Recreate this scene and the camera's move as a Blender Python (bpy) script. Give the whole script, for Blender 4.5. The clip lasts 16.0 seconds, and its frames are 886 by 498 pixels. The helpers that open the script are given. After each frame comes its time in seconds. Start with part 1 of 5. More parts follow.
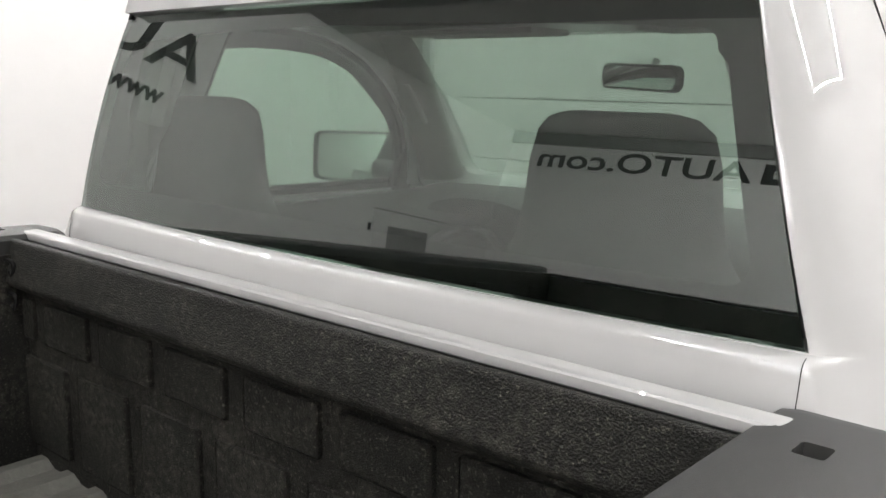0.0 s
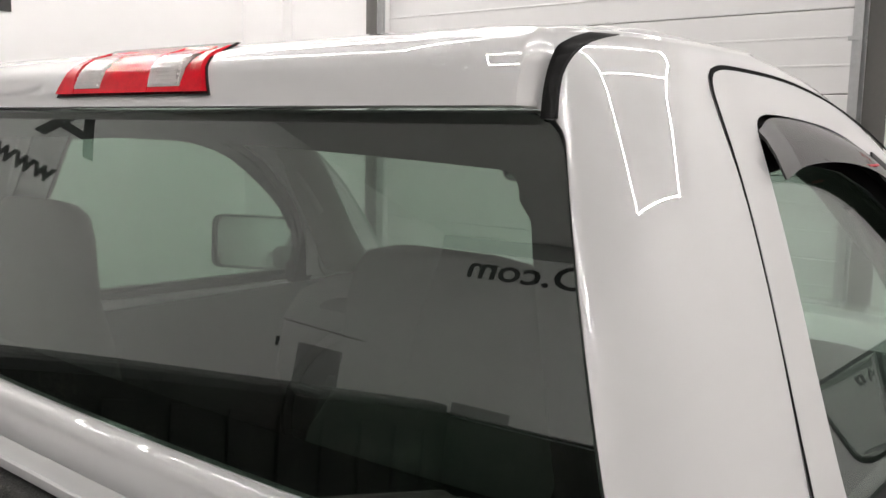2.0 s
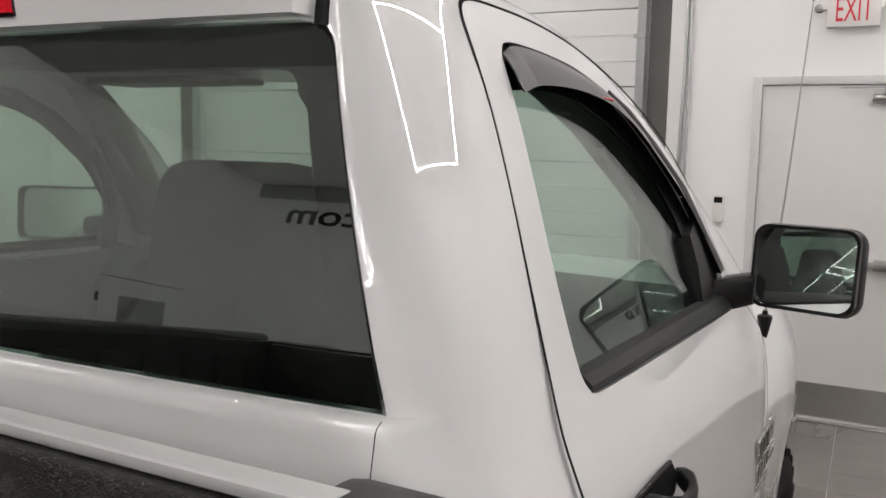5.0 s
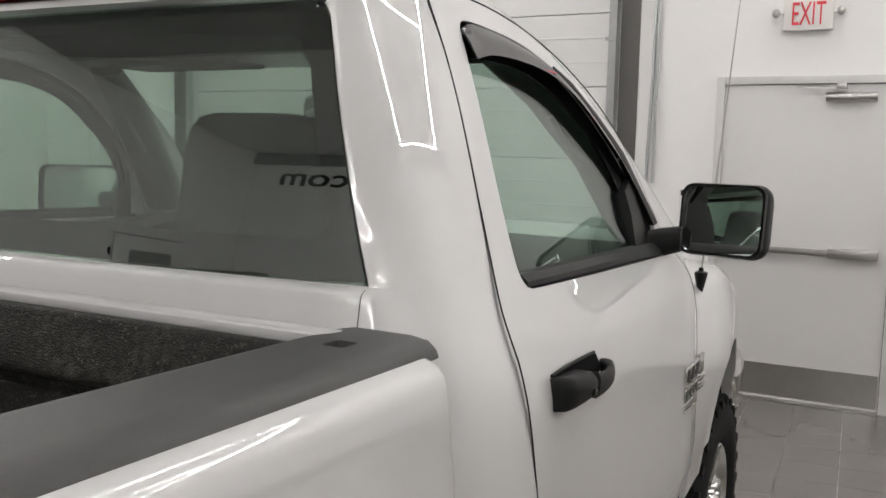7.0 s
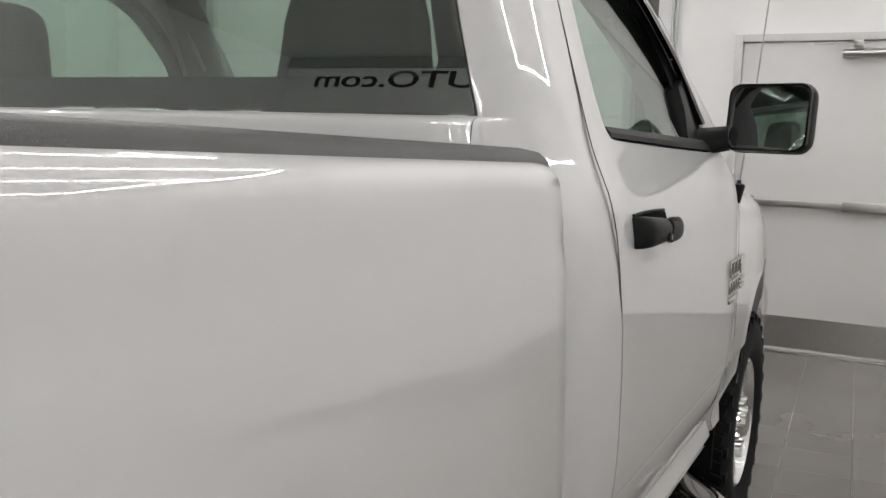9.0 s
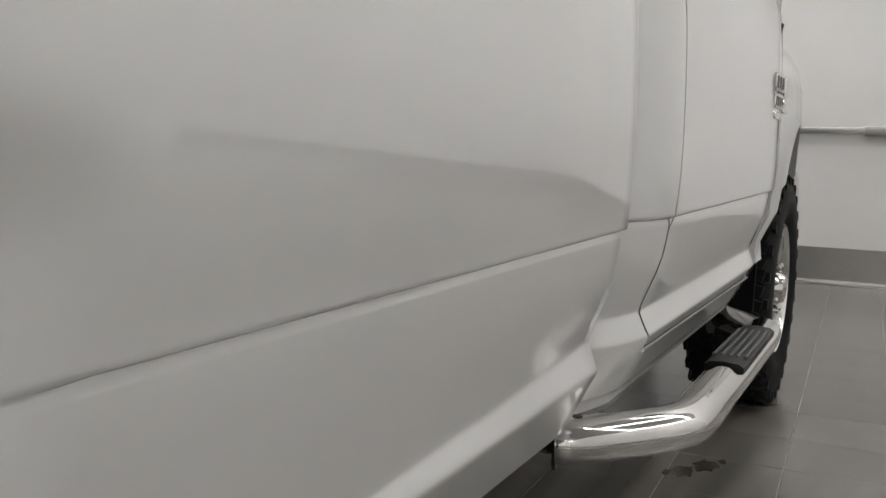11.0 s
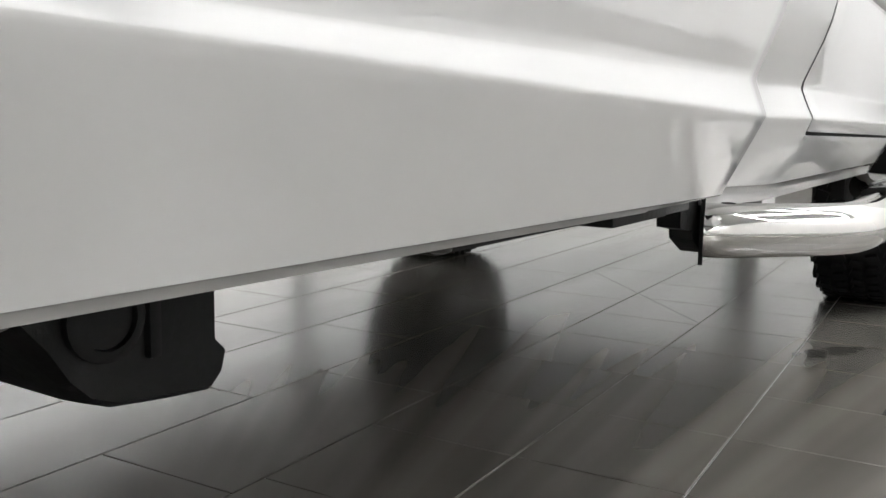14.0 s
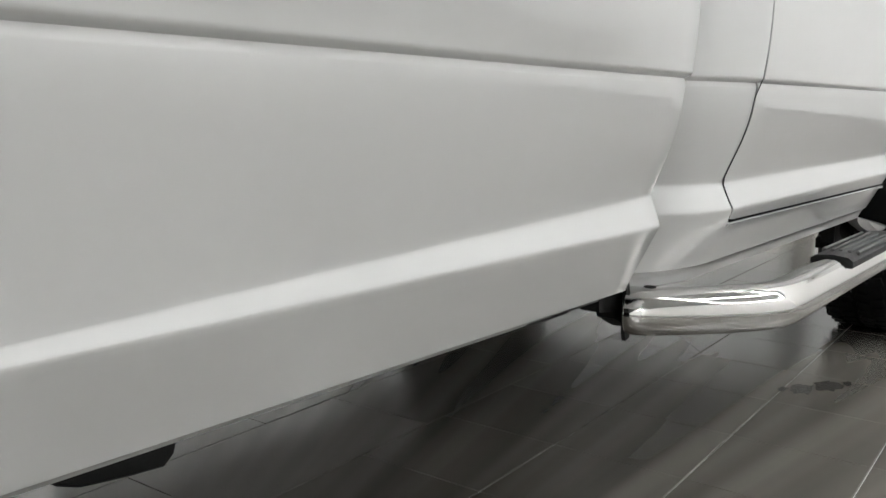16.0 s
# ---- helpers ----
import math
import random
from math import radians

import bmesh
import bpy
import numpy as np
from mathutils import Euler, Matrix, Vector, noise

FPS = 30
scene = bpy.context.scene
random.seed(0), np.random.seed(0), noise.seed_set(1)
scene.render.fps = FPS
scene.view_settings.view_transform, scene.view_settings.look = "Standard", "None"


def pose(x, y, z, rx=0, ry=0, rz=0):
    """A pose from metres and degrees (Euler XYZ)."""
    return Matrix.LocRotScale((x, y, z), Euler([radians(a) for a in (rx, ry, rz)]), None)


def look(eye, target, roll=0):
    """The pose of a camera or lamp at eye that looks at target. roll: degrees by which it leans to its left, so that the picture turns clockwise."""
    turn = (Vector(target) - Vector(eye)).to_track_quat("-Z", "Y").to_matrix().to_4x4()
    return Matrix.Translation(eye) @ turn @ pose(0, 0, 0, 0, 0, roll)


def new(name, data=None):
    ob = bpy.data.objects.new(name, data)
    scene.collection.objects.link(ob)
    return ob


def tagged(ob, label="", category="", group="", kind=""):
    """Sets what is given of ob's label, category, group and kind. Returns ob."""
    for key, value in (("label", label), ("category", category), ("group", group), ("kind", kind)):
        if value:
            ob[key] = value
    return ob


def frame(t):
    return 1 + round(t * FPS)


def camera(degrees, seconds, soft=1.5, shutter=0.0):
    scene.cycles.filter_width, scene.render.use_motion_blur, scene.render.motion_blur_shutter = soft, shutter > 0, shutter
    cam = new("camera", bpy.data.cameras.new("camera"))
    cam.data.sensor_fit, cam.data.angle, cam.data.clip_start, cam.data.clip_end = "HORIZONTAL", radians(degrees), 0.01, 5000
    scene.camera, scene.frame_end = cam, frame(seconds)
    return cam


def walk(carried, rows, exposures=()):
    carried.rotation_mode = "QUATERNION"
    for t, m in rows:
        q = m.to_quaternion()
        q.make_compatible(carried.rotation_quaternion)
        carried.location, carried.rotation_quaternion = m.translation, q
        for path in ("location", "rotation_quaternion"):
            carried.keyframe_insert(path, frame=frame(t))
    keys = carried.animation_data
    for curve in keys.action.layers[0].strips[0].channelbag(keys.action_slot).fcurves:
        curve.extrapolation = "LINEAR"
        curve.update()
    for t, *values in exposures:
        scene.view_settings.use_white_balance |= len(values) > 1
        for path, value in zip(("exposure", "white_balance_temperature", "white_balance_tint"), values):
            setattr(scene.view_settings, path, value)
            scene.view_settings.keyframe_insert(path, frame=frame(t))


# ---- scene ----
cam = camera(52.7, 16.0, soft=1.5)
PATH = [
    (0, (1.124, -1.001, 1.747), (-0.153, 0.493, 1.378), 0.9),
    (0.5, (1.07, -0.86, 1.804), (-0.216, 0.643, 1.506), 0.8),
    (1, (1.074, -0.771, 1.832), (-0.216, 0.732, 1.557), 0.7),
    (1.5, (1.11, -0.695, 1.845), (-0.178, 0.813, 1.591), 0.9),
    (2, (1.139, -0.646, 1.854), (-0.119, 0.887, 1.594), 1.1),
    (2.5, (1.157, -0.626, 1.853), (-0.023, 0.968, 1.595), 1.3),
    (3, (1.172, -0.613, 1.847), (0.075, 1.04, 1.591), 1.3),
    (3.5, (1.201, -0.614, 1.828), (0.163, 1.077, 1.575), 1.4),
    (4, (1.232, -0.638, 1.797), (0.237, 1.079, 1.546), 1.3),
    (6.3, (1.404, -0.991, 1.686), (0.491, 0.774, 1.458), 1.3),
    (6.5, (1.43, -1.02, 1.679), (0.515, 0.745, 1.454), 1.4),
    (7, (1.486, -1.069, 1.647), (0.571, 0.696, 1.428), 1.3),
    (7.5, (1.489, -1.095, 1.593), (0.572, 0.67, 1.379), 1.5),
    (8, (1.477, -1.171, 1.538), (0.56, 0.593, 1.322), 1.5),
    (8.5, (1.448, -1.252, 1.488), (0.532, 0.511, 1.263), 1.5),
    (9, (1.419, -1.283, 1.414), (0.51, 0.481, 1.167), 1.8),
    (9.2, (1.418, -1.275, 1.36), (0.502, 0.486, 1.116), 1.1),
    (11.3, (1.341, -1.301, 0.849), (0.417, 0.458, 0.614), 1.4),
    (11.5, (1.335, -1.289, 0.818), (0.394, 0.46, 0.583), 1.4),
    (12, (1.316, -1.241, 0.741), (0.322, 0.478, 0.5), 1.3),
    (12.5, (1.296, -1.223, 0.672), (0.26, 0.472, 0.433), 1.3),
    (13, (1.264, -1.208, 0.617), (0.209, 0.47, 0.35), 1.1),
    (13.5, (1.239, -1.203, 0.578), (0.173, 0.466, 0.302), 1.2),
    (14, (1.234, -1.207, 0.57), (0.164, 0.459, 0.284), 1.1),
    (14.5, (1.284, -1.21, 0.6), (0.194, 0.44, 0.302), 1.1),
    (15, (1.361, -1.217, 0.651), (0.222, 0.399, 0.346), 0.9),
    (15.5, (1.434, -1.237, 0.715), (0.241, 0.336, 0.393), 1.1),
    (16, (1.489, -1.238, 0.754), (0.277, 0.318, 0.419), 1.0),
]
walk(cam, [(t, look(eye, target, roll)) for t, eye, target, roll in PATH], exposures=[(0, 0.27, 6500, 10), (0.5, 0.14, 6650, 12), (1.5, -0.12, 6650, 12), (4.2, -0.17, 6650, 12), (6.5, -0.22, 6600, 11), (9.2, -0.2, 6500, 10), (11.3, -0.12, 6500, 8),
                                                                          (12.3, 0.1, 6500, 6), (13, 0.47, 6400, 6.5), (13.5, 0.68, 6330, 7), (14, 0.83, 6300, 7.5), (14.5, 0.8, 6280, 7), (15, 0.66, 6270, 6.5), (16, 0.48, 6300, 6)])


# ---- light: the closed showroom bay is lit by a grid of linear LED tubes only ----
world = bpy.data.worlds.new("world")
scene.world = world
world.use_nodes = True
world.node_tree.nodes["Background"].inputs[0].default_value = (0.02, 0.02, 0.02, 1)
TUBE_POWER = 115.0
CEIL = 5.28


# ---- materials ----
def mat(name, color, rough=0.5, metal=0.0, spec=0.5, coat=0.0, coat_rough=0.03, coat_ior=1.5, noise_scale=0.0, noise_amt=0.0,
        bump=0.0, bump_scale=200.0, rough_var=0.0, random_amt=0.0):
    m = bpy.data.materials.new(name)
    m.use_nodes = True
    nt = m.node_tree
    b = nt.nodes["Principled BSDF"]
    b.inputs["Base Color"].default_value = (*color, 1)
    b.inputs["Roughness"].default_value = rough
    b.inputs["Metallic"].default_value = metal
    b.inputs["Specular IOR Level"].default_value = spec
    b.inputs["Coat Weight"].default_value = coat
    b.inputs["Coat Roughness"].default_value = coat_rough
    b.inputs["Coat IOR"].default_value = coat_ior
    tc = nt.nodes.new("ShaderNodeTexCoord")
    src = None
    if noise_amt:
        n1 = nt.nodes.new("ShaderNodeTexNoise")
        n1.inputs["Scale"].default_value = noise_scale
        n1.inputs["Detail"].default_value = 5
        nt.links.new(tc.outputs["Object"], n1.inputs["Vector"])
        n2 = nt.nodes.new("ShaderNodeTexNoise")
        n2.inputs["Scale"].default_value = noise_scale * 9
        n2.inputs["Detail"].default_value = 3
        nt.links.new(tc.outputs["Object"], n2.inputs["Vector"])
        add = nt.nodes.new("ShaderNodeMath")
        add.operation = "ADD"
        nt.links.new(n1.outputs["Fac"], add.inputs[0])
        nt.links.new(n2.outputs["Fac"], add.inputs[1])
        mr = nt.nodes.new("ShaderNodeMapRange")
        mr.inputs["From Min"].default_value = 0.45
        mr.inputs["From Max"].default_value = 1.55
        mr.inputs["To Min"].default_value = 1 - noise_amt
        mr.inputs["To Max"].default_value = 1 + noise_amt
        nt.links.new(add.outputs[0], mr.inputs["Value"])
        src = mr.outputs[0]
        if rough_var:
            rr = nt.nodes.new("ShaderNodeMapRange")
            rr.inputs["From Min"].default_value = 0.45
            rr.inputs["From Max"].default_value = 1.55
            rr.inputs["To Min"].default_value = max(0.0, rough - rough_var)
            rr.inputs["To Max"].default_value = rough + rough_var
            nt.links.new(add.outputs[0], rr.inputs["Value"])
            nt.links.new(rr.outputs[0], b.inputs["Roughness"])
    if random_amt:
        oi = nt.nodes.new("ShaderNodeObjectInfo")
        mr2 = nt.nodes.new("ShaderNodeMapRange")
        mr2.inputs["To Min"].default_value = 1 - random_amt
        mr2.inputs["To Max"].default_value = 1 + random_amt
        nt.links.new(oi.outputs["Random"], mr2.inputs["Value"])
        if src:
            mu = nt.nodes.new("ShaderNodeMath")
            mu.operation = "MULTIPLY"
            nt.links.new(src, mu.inputs[0])
            nt.links.new(mr2.outputs[0], mu.inputs[1])
            src = mu.outputs[0]
        else:
            src = mr2.outputs[0]
    if src:
        vm = nt.nodes.new("ShaderNodeVectorMath")
        vm.operation = "SCALE"
        vm.inputs[0].default_value = color
        nt.links.new(src, vm.inputs["Scale"])
        nt.links.new(vm.outputs[0], b.inputs["Base Color"])
    if bump:
        nb = nt.nodes.new("ShaderNodeTexNoise")
        nb.inputs["Scale"].default_value = bump_scale
        nb.inputs["Detail"].default_value = 4
        nt.links.new(tc.outputs["Object"], nb.inputs["Vector"])
        bp = nt.nodes.new("ShaderNodeBump")
        bp.inputs["Strength"].default_value = bump
        bp.inputs["Distance"].default_value = 0.002
        nt.links.new(nb.outputs["Fac"], bp.inputs["Height"])
        nt.links.new(bp.outputs[0], b.inputs["Normal"])
    return m


def glass_mat(name, tint, f0=0.04, rough=0.0):
    """A thin pane: tinted see-through, with the mirror reflection of glass on top."""
    m = bpy.data.materials.new(name)
    m.use_nodes = True
    nt = m.node_tree
    nt.nodes.remove(nt.nodes["Principled BSDF"])
    out = nt.nodes["Material Output"]
    tr = nt.nodes.new("ShaderNodeBsdfTransparent")
    tr.inputs[0].default_value = (*tint, 1)
    gl = nt.nodes.new("ShaderNodeBsdfGlossy")
    gl.inputs["Roughness"].default_value = rough
    lw = nt.nodes.new("ShaderNodeLayerWeight")
    lw.inputs["Blend"].default_value = 0.5
    pw = nt.nodes.new("ShaderNodeMath")
    pw.operation = "POWER"
    pw.inputs[1].default_value = 5.0
    nt.links.new(lw.outputs["Facing"], pw.inputs[0])
    mr = nt.nodes.new("ShaderNodeMapRange")
    mr.inputs["To Min"].default_value = f0
    nt.links.new(pw.outputs[0], mr.inputs["Value"])
    mx = nt.nodes.new("ShaderNodeMixShader")
    nt.links.new(mr.outputs[0], mx.inputs[0])
    nt.links.new(tr.outputs[0], mx.inputs[1])
    nt.links.new(gl.outputs[0], mx.inputs[2])
    nt.links.new(mx.outputs[0], out.inputs[0])
    return m


def emit_mat(name, color, strength):
    m = bpy.data.materials.new(name)
    m.use_nodes = True
    nt = m.node_tree
    nt.nodes.remove(nt.nodes["Principled BSDF"])
    e = nt.nodes.new("ShaderNodeEmission")
    e.inputs[0].default_value = (*color, 1)
    e.inputs[1].default_value = strength
    nt.links.new(e.outputs[0], nt.nodes["Material Output"].inputs[0])
    return m


WHITE = mat("white_paint", (0.60, 0.60, 0.598), 0.4, coat=1.0, coat_rough=0.008, coat_ior=2.0, noise_scale=3, noise_amt=0.012)
BLACKP = mat("black_plastic", (0.006, 0.006, 0.006), 0.45, spec=0.2, noise_scale=20, noise_amt=0.15, bump=0.15, bump_scale=900)
TRIMB = mat("black_trim", (0.004, 0.004, 0.004), 0.4, spec=0.12, noise_scale=15, noise_amt=0.15)
BELT = mat("belt_rubber", (0.012, 0.012, 0.012), 0.5, spec=0.2, noise_scale=15, noise_amt=0.12)
GLOSSB = mat("gloss_black", (0.012, 0.012, 0.012), 0.12)
SEAM = mat("seam_black", (0.006, 0.006, 0.006), 0.9, spec=0.1, noise_scale=15, noise_amt=0.2)
CAPGREY = mat("rail_cap_plastic", (0.040, 0.040, 0.039), 0.5, noise_scale=12, noise_amt=0.12, bump=0.35, bump_scale=700)


def liner_mat(name, base, dust):
    """Scuffed black plastic: coarse bloom, scratches of dust and pale flecks."""
    m = mat(name, base, 0.5, spec=0.25, bump=1.0, bump_scale=330)
    nt = m.node_tree
    nt.nodes["Bump"].inputs["Distance"].default_value = 0.005
    b = nt.nodes["Principled BSDF"]
    tc = nt.nodes.new("ShaderNodeTexCoord")

    def noise_node(scale, detail, lo, hi):
        n = nt.nodes.new("ShaderNodeTexNoise")
        n.inputs["Scale"].default_value = scale
        n.inputs["Detail"].default_value = detail
        nt.links.new(tc.outputs["Object"], n.inputs["Vector"])
        r = nt.nodes.new("ShaderNodeMapRange")
        r.inputs["From Min"].default_value, r.inputs["From Max"].default_value = lo, hi
        nt.links.new(n.outputs["Fac"], r.inputs["Value"])
        return r.outputs[0]
    bloom = noise_node(6, 4, 0.40, 0.68)
    fleck = noise_node(190, 2, 0.60, 0.74)
    grain = noise_node(75, 4, 0.42, 0.66)

    def mul(a, c):
        n = nt.nodes.new("ShaderNodeMath")
        n.operation = "MULTIPLY"
        nt.links.new(a, n.inputs[0])
        if isinstance(c, float):
            n.inputs[1].default_value = c
        else:
            nt.links.new(c, n.inputs[1])
        return n.outputs[0]

    def add(a, c):
        n = nt.nodes.new("ShaderNodeMath")
        n.use_clamp = True
        nt.links.new(a, n.inputs[0])
        nt.links.new(c, n.inputs[1])
        return n.outputs[0]
    f = add(mul(mul(bloom, grain), 0.32), mul(fleck, 0.55))
    mx = nt.nodes.new("ShaderNodeMix")
    mx.data_type = "RGBA"
    mx.inputs[6].default_value = (*base, 1)
    mx.inputs[7].default_value = (*dust, 1)
    nt.links.new(f, mx.inputs[0])
    nt.links.new(mx.outputs[2], b.inputs["Base Color"])
    return m


LINER = liner_mat("bed_liner", (0.012, 0.0118, 0.010), (0.19, 0.178, 0.15))
BEDFLOOR = mat("bed_floor_plastic", (0.13, 0.128, 0.115), 0.5, noise_scale=7, noise_amt=0.4, bump=0.6, bump_scale=150, rough_var=0.1)
UNDER = mat("chassis_black", (0.009, 0.009, 0.009), 0.6, spec=0.2, noise_scale=10, noise_amt=0.3, bump=0.3, bump_scale=120)
CHROME = mat("chrome", (0.60, 0.59, 0.575), 0.035, metal=1.0, noise_scale=6, noise_amt=0.03)
ALLOY = mat("alloy", (0.62, 0.62, 0.61), 0.22, metal=1.0, noise_scale=8, noise_amt=0.06)
STEEL = mat("brushed_steel", (0.42, 0.41, 0.40), 0.33, metal=1.0, noise_scale=4, noise_amt=0.08)
TYRE = mat("tyre_rubber", (0.007, 0.007, 0.007), 0.75, spec=0.15, noise_scale=14, noise_amt=0.25, bump=0.3, bump_scale=300)
MIRROR = mat("mirror_silver", (0.72, 0.76, 0.74), 0.005, metal=1.0)
REDLENS = mat("red_lens", (0.62, 0.004, 0.016), 0.15, spec=0.25, noise_scale=60, noise_amt=0.3)
CLEARLENS = mat("clear_lens", (0.66, 0.63, 0.61), 0.15, coat=0.3, noise_scale=70, noise_amt=0.25)
SEATF = mat("seat_cloth", (0.082, 0.082, 0.079), 0.85, noise_scale=14, noise_amt=0.15, bump=0.4, bump_scale=700)
DASHM = mat("dash_plastic", (0.045, 0.045, 0.044), 0.65, noise_scale=10, noise_amt=0.1)
TRIMG = mat("interior_trim", (0.32, 0.32, 0.31), 0.7, noise_scale=10, noise_amt=0.06)
HEADL = mat("headliner", (0.13, 0.128, 0.12), 0.9, noise_scale=30, noise_amt=0.06)
WALLP = mat("wall_paint", (0.80, 0.79, 0.785), 0.6, noise_scale=0.7, noise_amt=0.02, bump=0.05, bump_scale=90)
DOORP = mat("grey_door_paint", (0.62, 0.61, 0.605), 0.4, noise_scale=1.2, noise_amt=0.02)
FRAMEP = mat("door_frame_paint", (0.57, 0.565, 0.56), 0.4, noise_scale=2, noise_amt=0.03)
CEILP = mat("ceiling_paint", (0.78, 0.775, 0.77), 0.8, noise_scale=0.8, noise_amt=0.03)
DECK = mat("ceiling_deck_paint", (0.40, 0.398, 0.392), 0.8, noise_scale=0.8, noise_amt=0.04)
GARAGE = mat("garage_panel", (0.70, 0.695, 0.69), 0.4, noise_scale=1.5, noise_amt=0.02)
GALV = mat("galvanised", (0.45, 0.46, 0.46), 0.4, metal=0.85, noise_scale=25, noise_amt=0.15)
DARKGAP = mat("dark_seal", (0.10, 0.095, 0.09), 0.7, noise_scale=6, noise_amt=0.1)


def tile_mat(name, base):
    """Matt-polished porcelain with roughness streaks along the bay and a fan of tone streaks."""
    m = mat(name, base, 0.2, spec=1.0, random_amt=0.07)
    nt = m.node_tree
    b = nt.nodes["Principled BSDF"]
    geo = nt.nodes.new("ShaderNodeNewGeometry")

    def noise_node(scale, detail, lo, hi, stretch=(1, 1, 1), a=0.0, z=1.0):
        mp = nt.nodes.new("ShaderNodeMapping")
        mp.inputs["Scale"].default_value = stretch
        mp.inputs["Rotation"].default_value = (0, 0, radians(4))
        nt.links.new(geo.outputs["Position"], mp.inputs["Vector"])
        n = nt.nodes.new("ShaderNodeTexNoise")
        n.inputs["Scale"].default_value = scale
        n.inputs["Detail"].default_value = detail
        nt.links.new(mp.outputs[0], n.inputs["Vector"])
        r = nt.nodes.new("ShaderNodeMapRange")
        r.inputs["From Min"].default_value, r.inputs["From Max"].default_value = lo, hi
        r.inputs["To Min"].default_value, r.inputs["To Max"].default_value = a, z
        nt.links.new(n.outputs["Fac"], r.inputs["Value"])
        return r.outputs[0]

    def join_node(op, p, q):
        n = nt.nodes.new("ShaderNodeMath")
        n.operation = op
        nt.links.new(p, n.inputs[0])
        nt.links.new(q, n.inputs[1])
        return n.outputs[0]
    def fan_node():
        """Long streaks, paler and darker, that fan out from one spot beside the rear wheel."""
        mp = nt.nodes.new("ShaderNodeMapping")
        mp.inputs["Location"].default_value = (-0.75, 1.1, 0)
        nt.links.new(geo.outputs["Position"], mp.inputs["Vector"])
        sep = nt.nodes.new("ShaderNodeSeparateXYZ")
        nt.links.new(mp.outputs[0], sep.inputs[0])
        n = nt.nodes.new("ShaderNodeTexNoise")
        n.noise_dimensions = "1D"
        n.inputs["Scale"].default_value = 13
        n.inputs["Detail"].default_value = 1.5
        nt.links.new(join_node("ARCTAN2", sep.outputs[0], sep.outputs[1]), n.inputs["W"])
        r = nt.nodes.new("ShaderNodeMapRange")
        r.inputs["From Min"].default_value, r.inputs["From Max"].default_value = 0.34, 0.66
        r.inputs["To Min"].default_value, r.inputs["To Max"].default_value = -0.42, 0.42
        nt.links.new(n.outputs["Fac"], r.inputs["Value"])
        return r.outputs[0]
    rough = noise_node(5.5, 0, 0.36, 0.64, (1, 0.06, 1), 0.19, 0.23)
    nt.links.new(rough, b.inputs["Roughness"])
    # the fan of streaks fades out with distance from this point
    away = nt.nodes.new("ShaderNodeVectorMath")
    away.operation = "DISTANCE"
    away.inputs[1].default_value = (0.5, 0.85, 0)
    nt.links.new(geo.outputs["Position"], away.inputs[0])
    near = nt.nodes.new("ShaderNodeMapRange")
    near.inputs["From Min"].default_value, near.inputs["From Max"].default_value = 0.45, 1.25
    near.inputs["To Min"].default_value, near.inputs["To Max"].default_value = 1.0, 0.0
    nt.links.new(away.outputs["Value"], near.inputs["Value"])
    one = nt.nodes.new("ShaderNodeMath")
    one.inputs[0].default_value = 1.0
    nt.links.new(join_node("MULTIPLY", near.outputs[0], fan_node()), one.inputs[1])
    # one tone factor: the fan of streaks times a faint random mottle
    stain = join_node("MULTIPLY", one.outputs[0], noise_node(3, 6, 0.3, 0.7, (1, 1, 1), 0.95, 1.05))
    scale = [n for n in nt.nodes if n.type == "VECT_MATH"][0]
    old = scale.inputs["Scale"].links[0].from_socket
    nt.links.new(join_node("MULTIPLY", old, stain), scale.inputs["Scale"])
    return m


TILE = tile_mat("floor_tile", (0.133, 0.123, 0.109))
GROUT = mat("grout", (0.36, 0.355, 0.34), 0.8, noise_scale=8, noise_amt=0.2)
STAIN = mat("wet_stain", (0.06, 0.055, 0.05), 0.2, noise_scale=30, noise_amt=0.3)
SIGNB = mat("black_vinyl", (0.02, 0.02, 0.02), 0.4)
SIGNR = mat("red_letter", (0.62, 0.03, 0.05), 0.4)
SIGNW = mat("sign_white", (0.72, 0.70, 0.68), 0.4)
BAND = mat("grey_wall_band", (0.30, 0.30, 0.295), 0.5, noise_scale=1, noise_amt=0.03)
GLASS_BACK = glass_mat("privacy_glass", (0.68, 0.765, 0.715), 0.195)
GLASS_SIDE = glass_mat("tinted_glass", (0.76, 0.85, 0.80), 0.045)
GLASS_FRONT = glass_mat("windscreen_glass", (0.74, 0.83, 0.78), 0.05)
VISOR = glass_mat("smoked_acrylic", (0.07, 0.062, 0.056), 0.05)
LED = emit_mat("led_tube", (1.0, 0.985, 0.97), TUBE_POWER)


# ---- mesh tools ----
def part(name, bm, material, parent=None, label="", smooth=35.0):
    """Links a bmesh as one mesh object under a thing or a part."""
    bmesh.ops.recalc_face_normals(bm, faces=bm.faces[:])
    me = bpy.data.meshes.new(name)
    bm.to_mesh(me)
    bm.free()
    return mesh_part(name, me, material, parent, label, smooth)


def mesh_part(name, me, material, parent=None, label="", smooth=35.0):
    if material:
        me.materials.clear()
        me.materials.append(material)
    if smooth:
        me.polygons.foreach_set("use_smooth", [True] * len(me.polygons))
        me.set_sharp_from_angle(angle=radians(smooth))
    ob = new(name, me)
    if parent:
        ob.parent = parent
    if label:
        ob["label"] = label
    return ob


def thing(name, label, category, group="", kind="", at=(0, 0, 0)):
    e = new(name)
    e.location = at
    return tagged(e, label, category, group, kind)


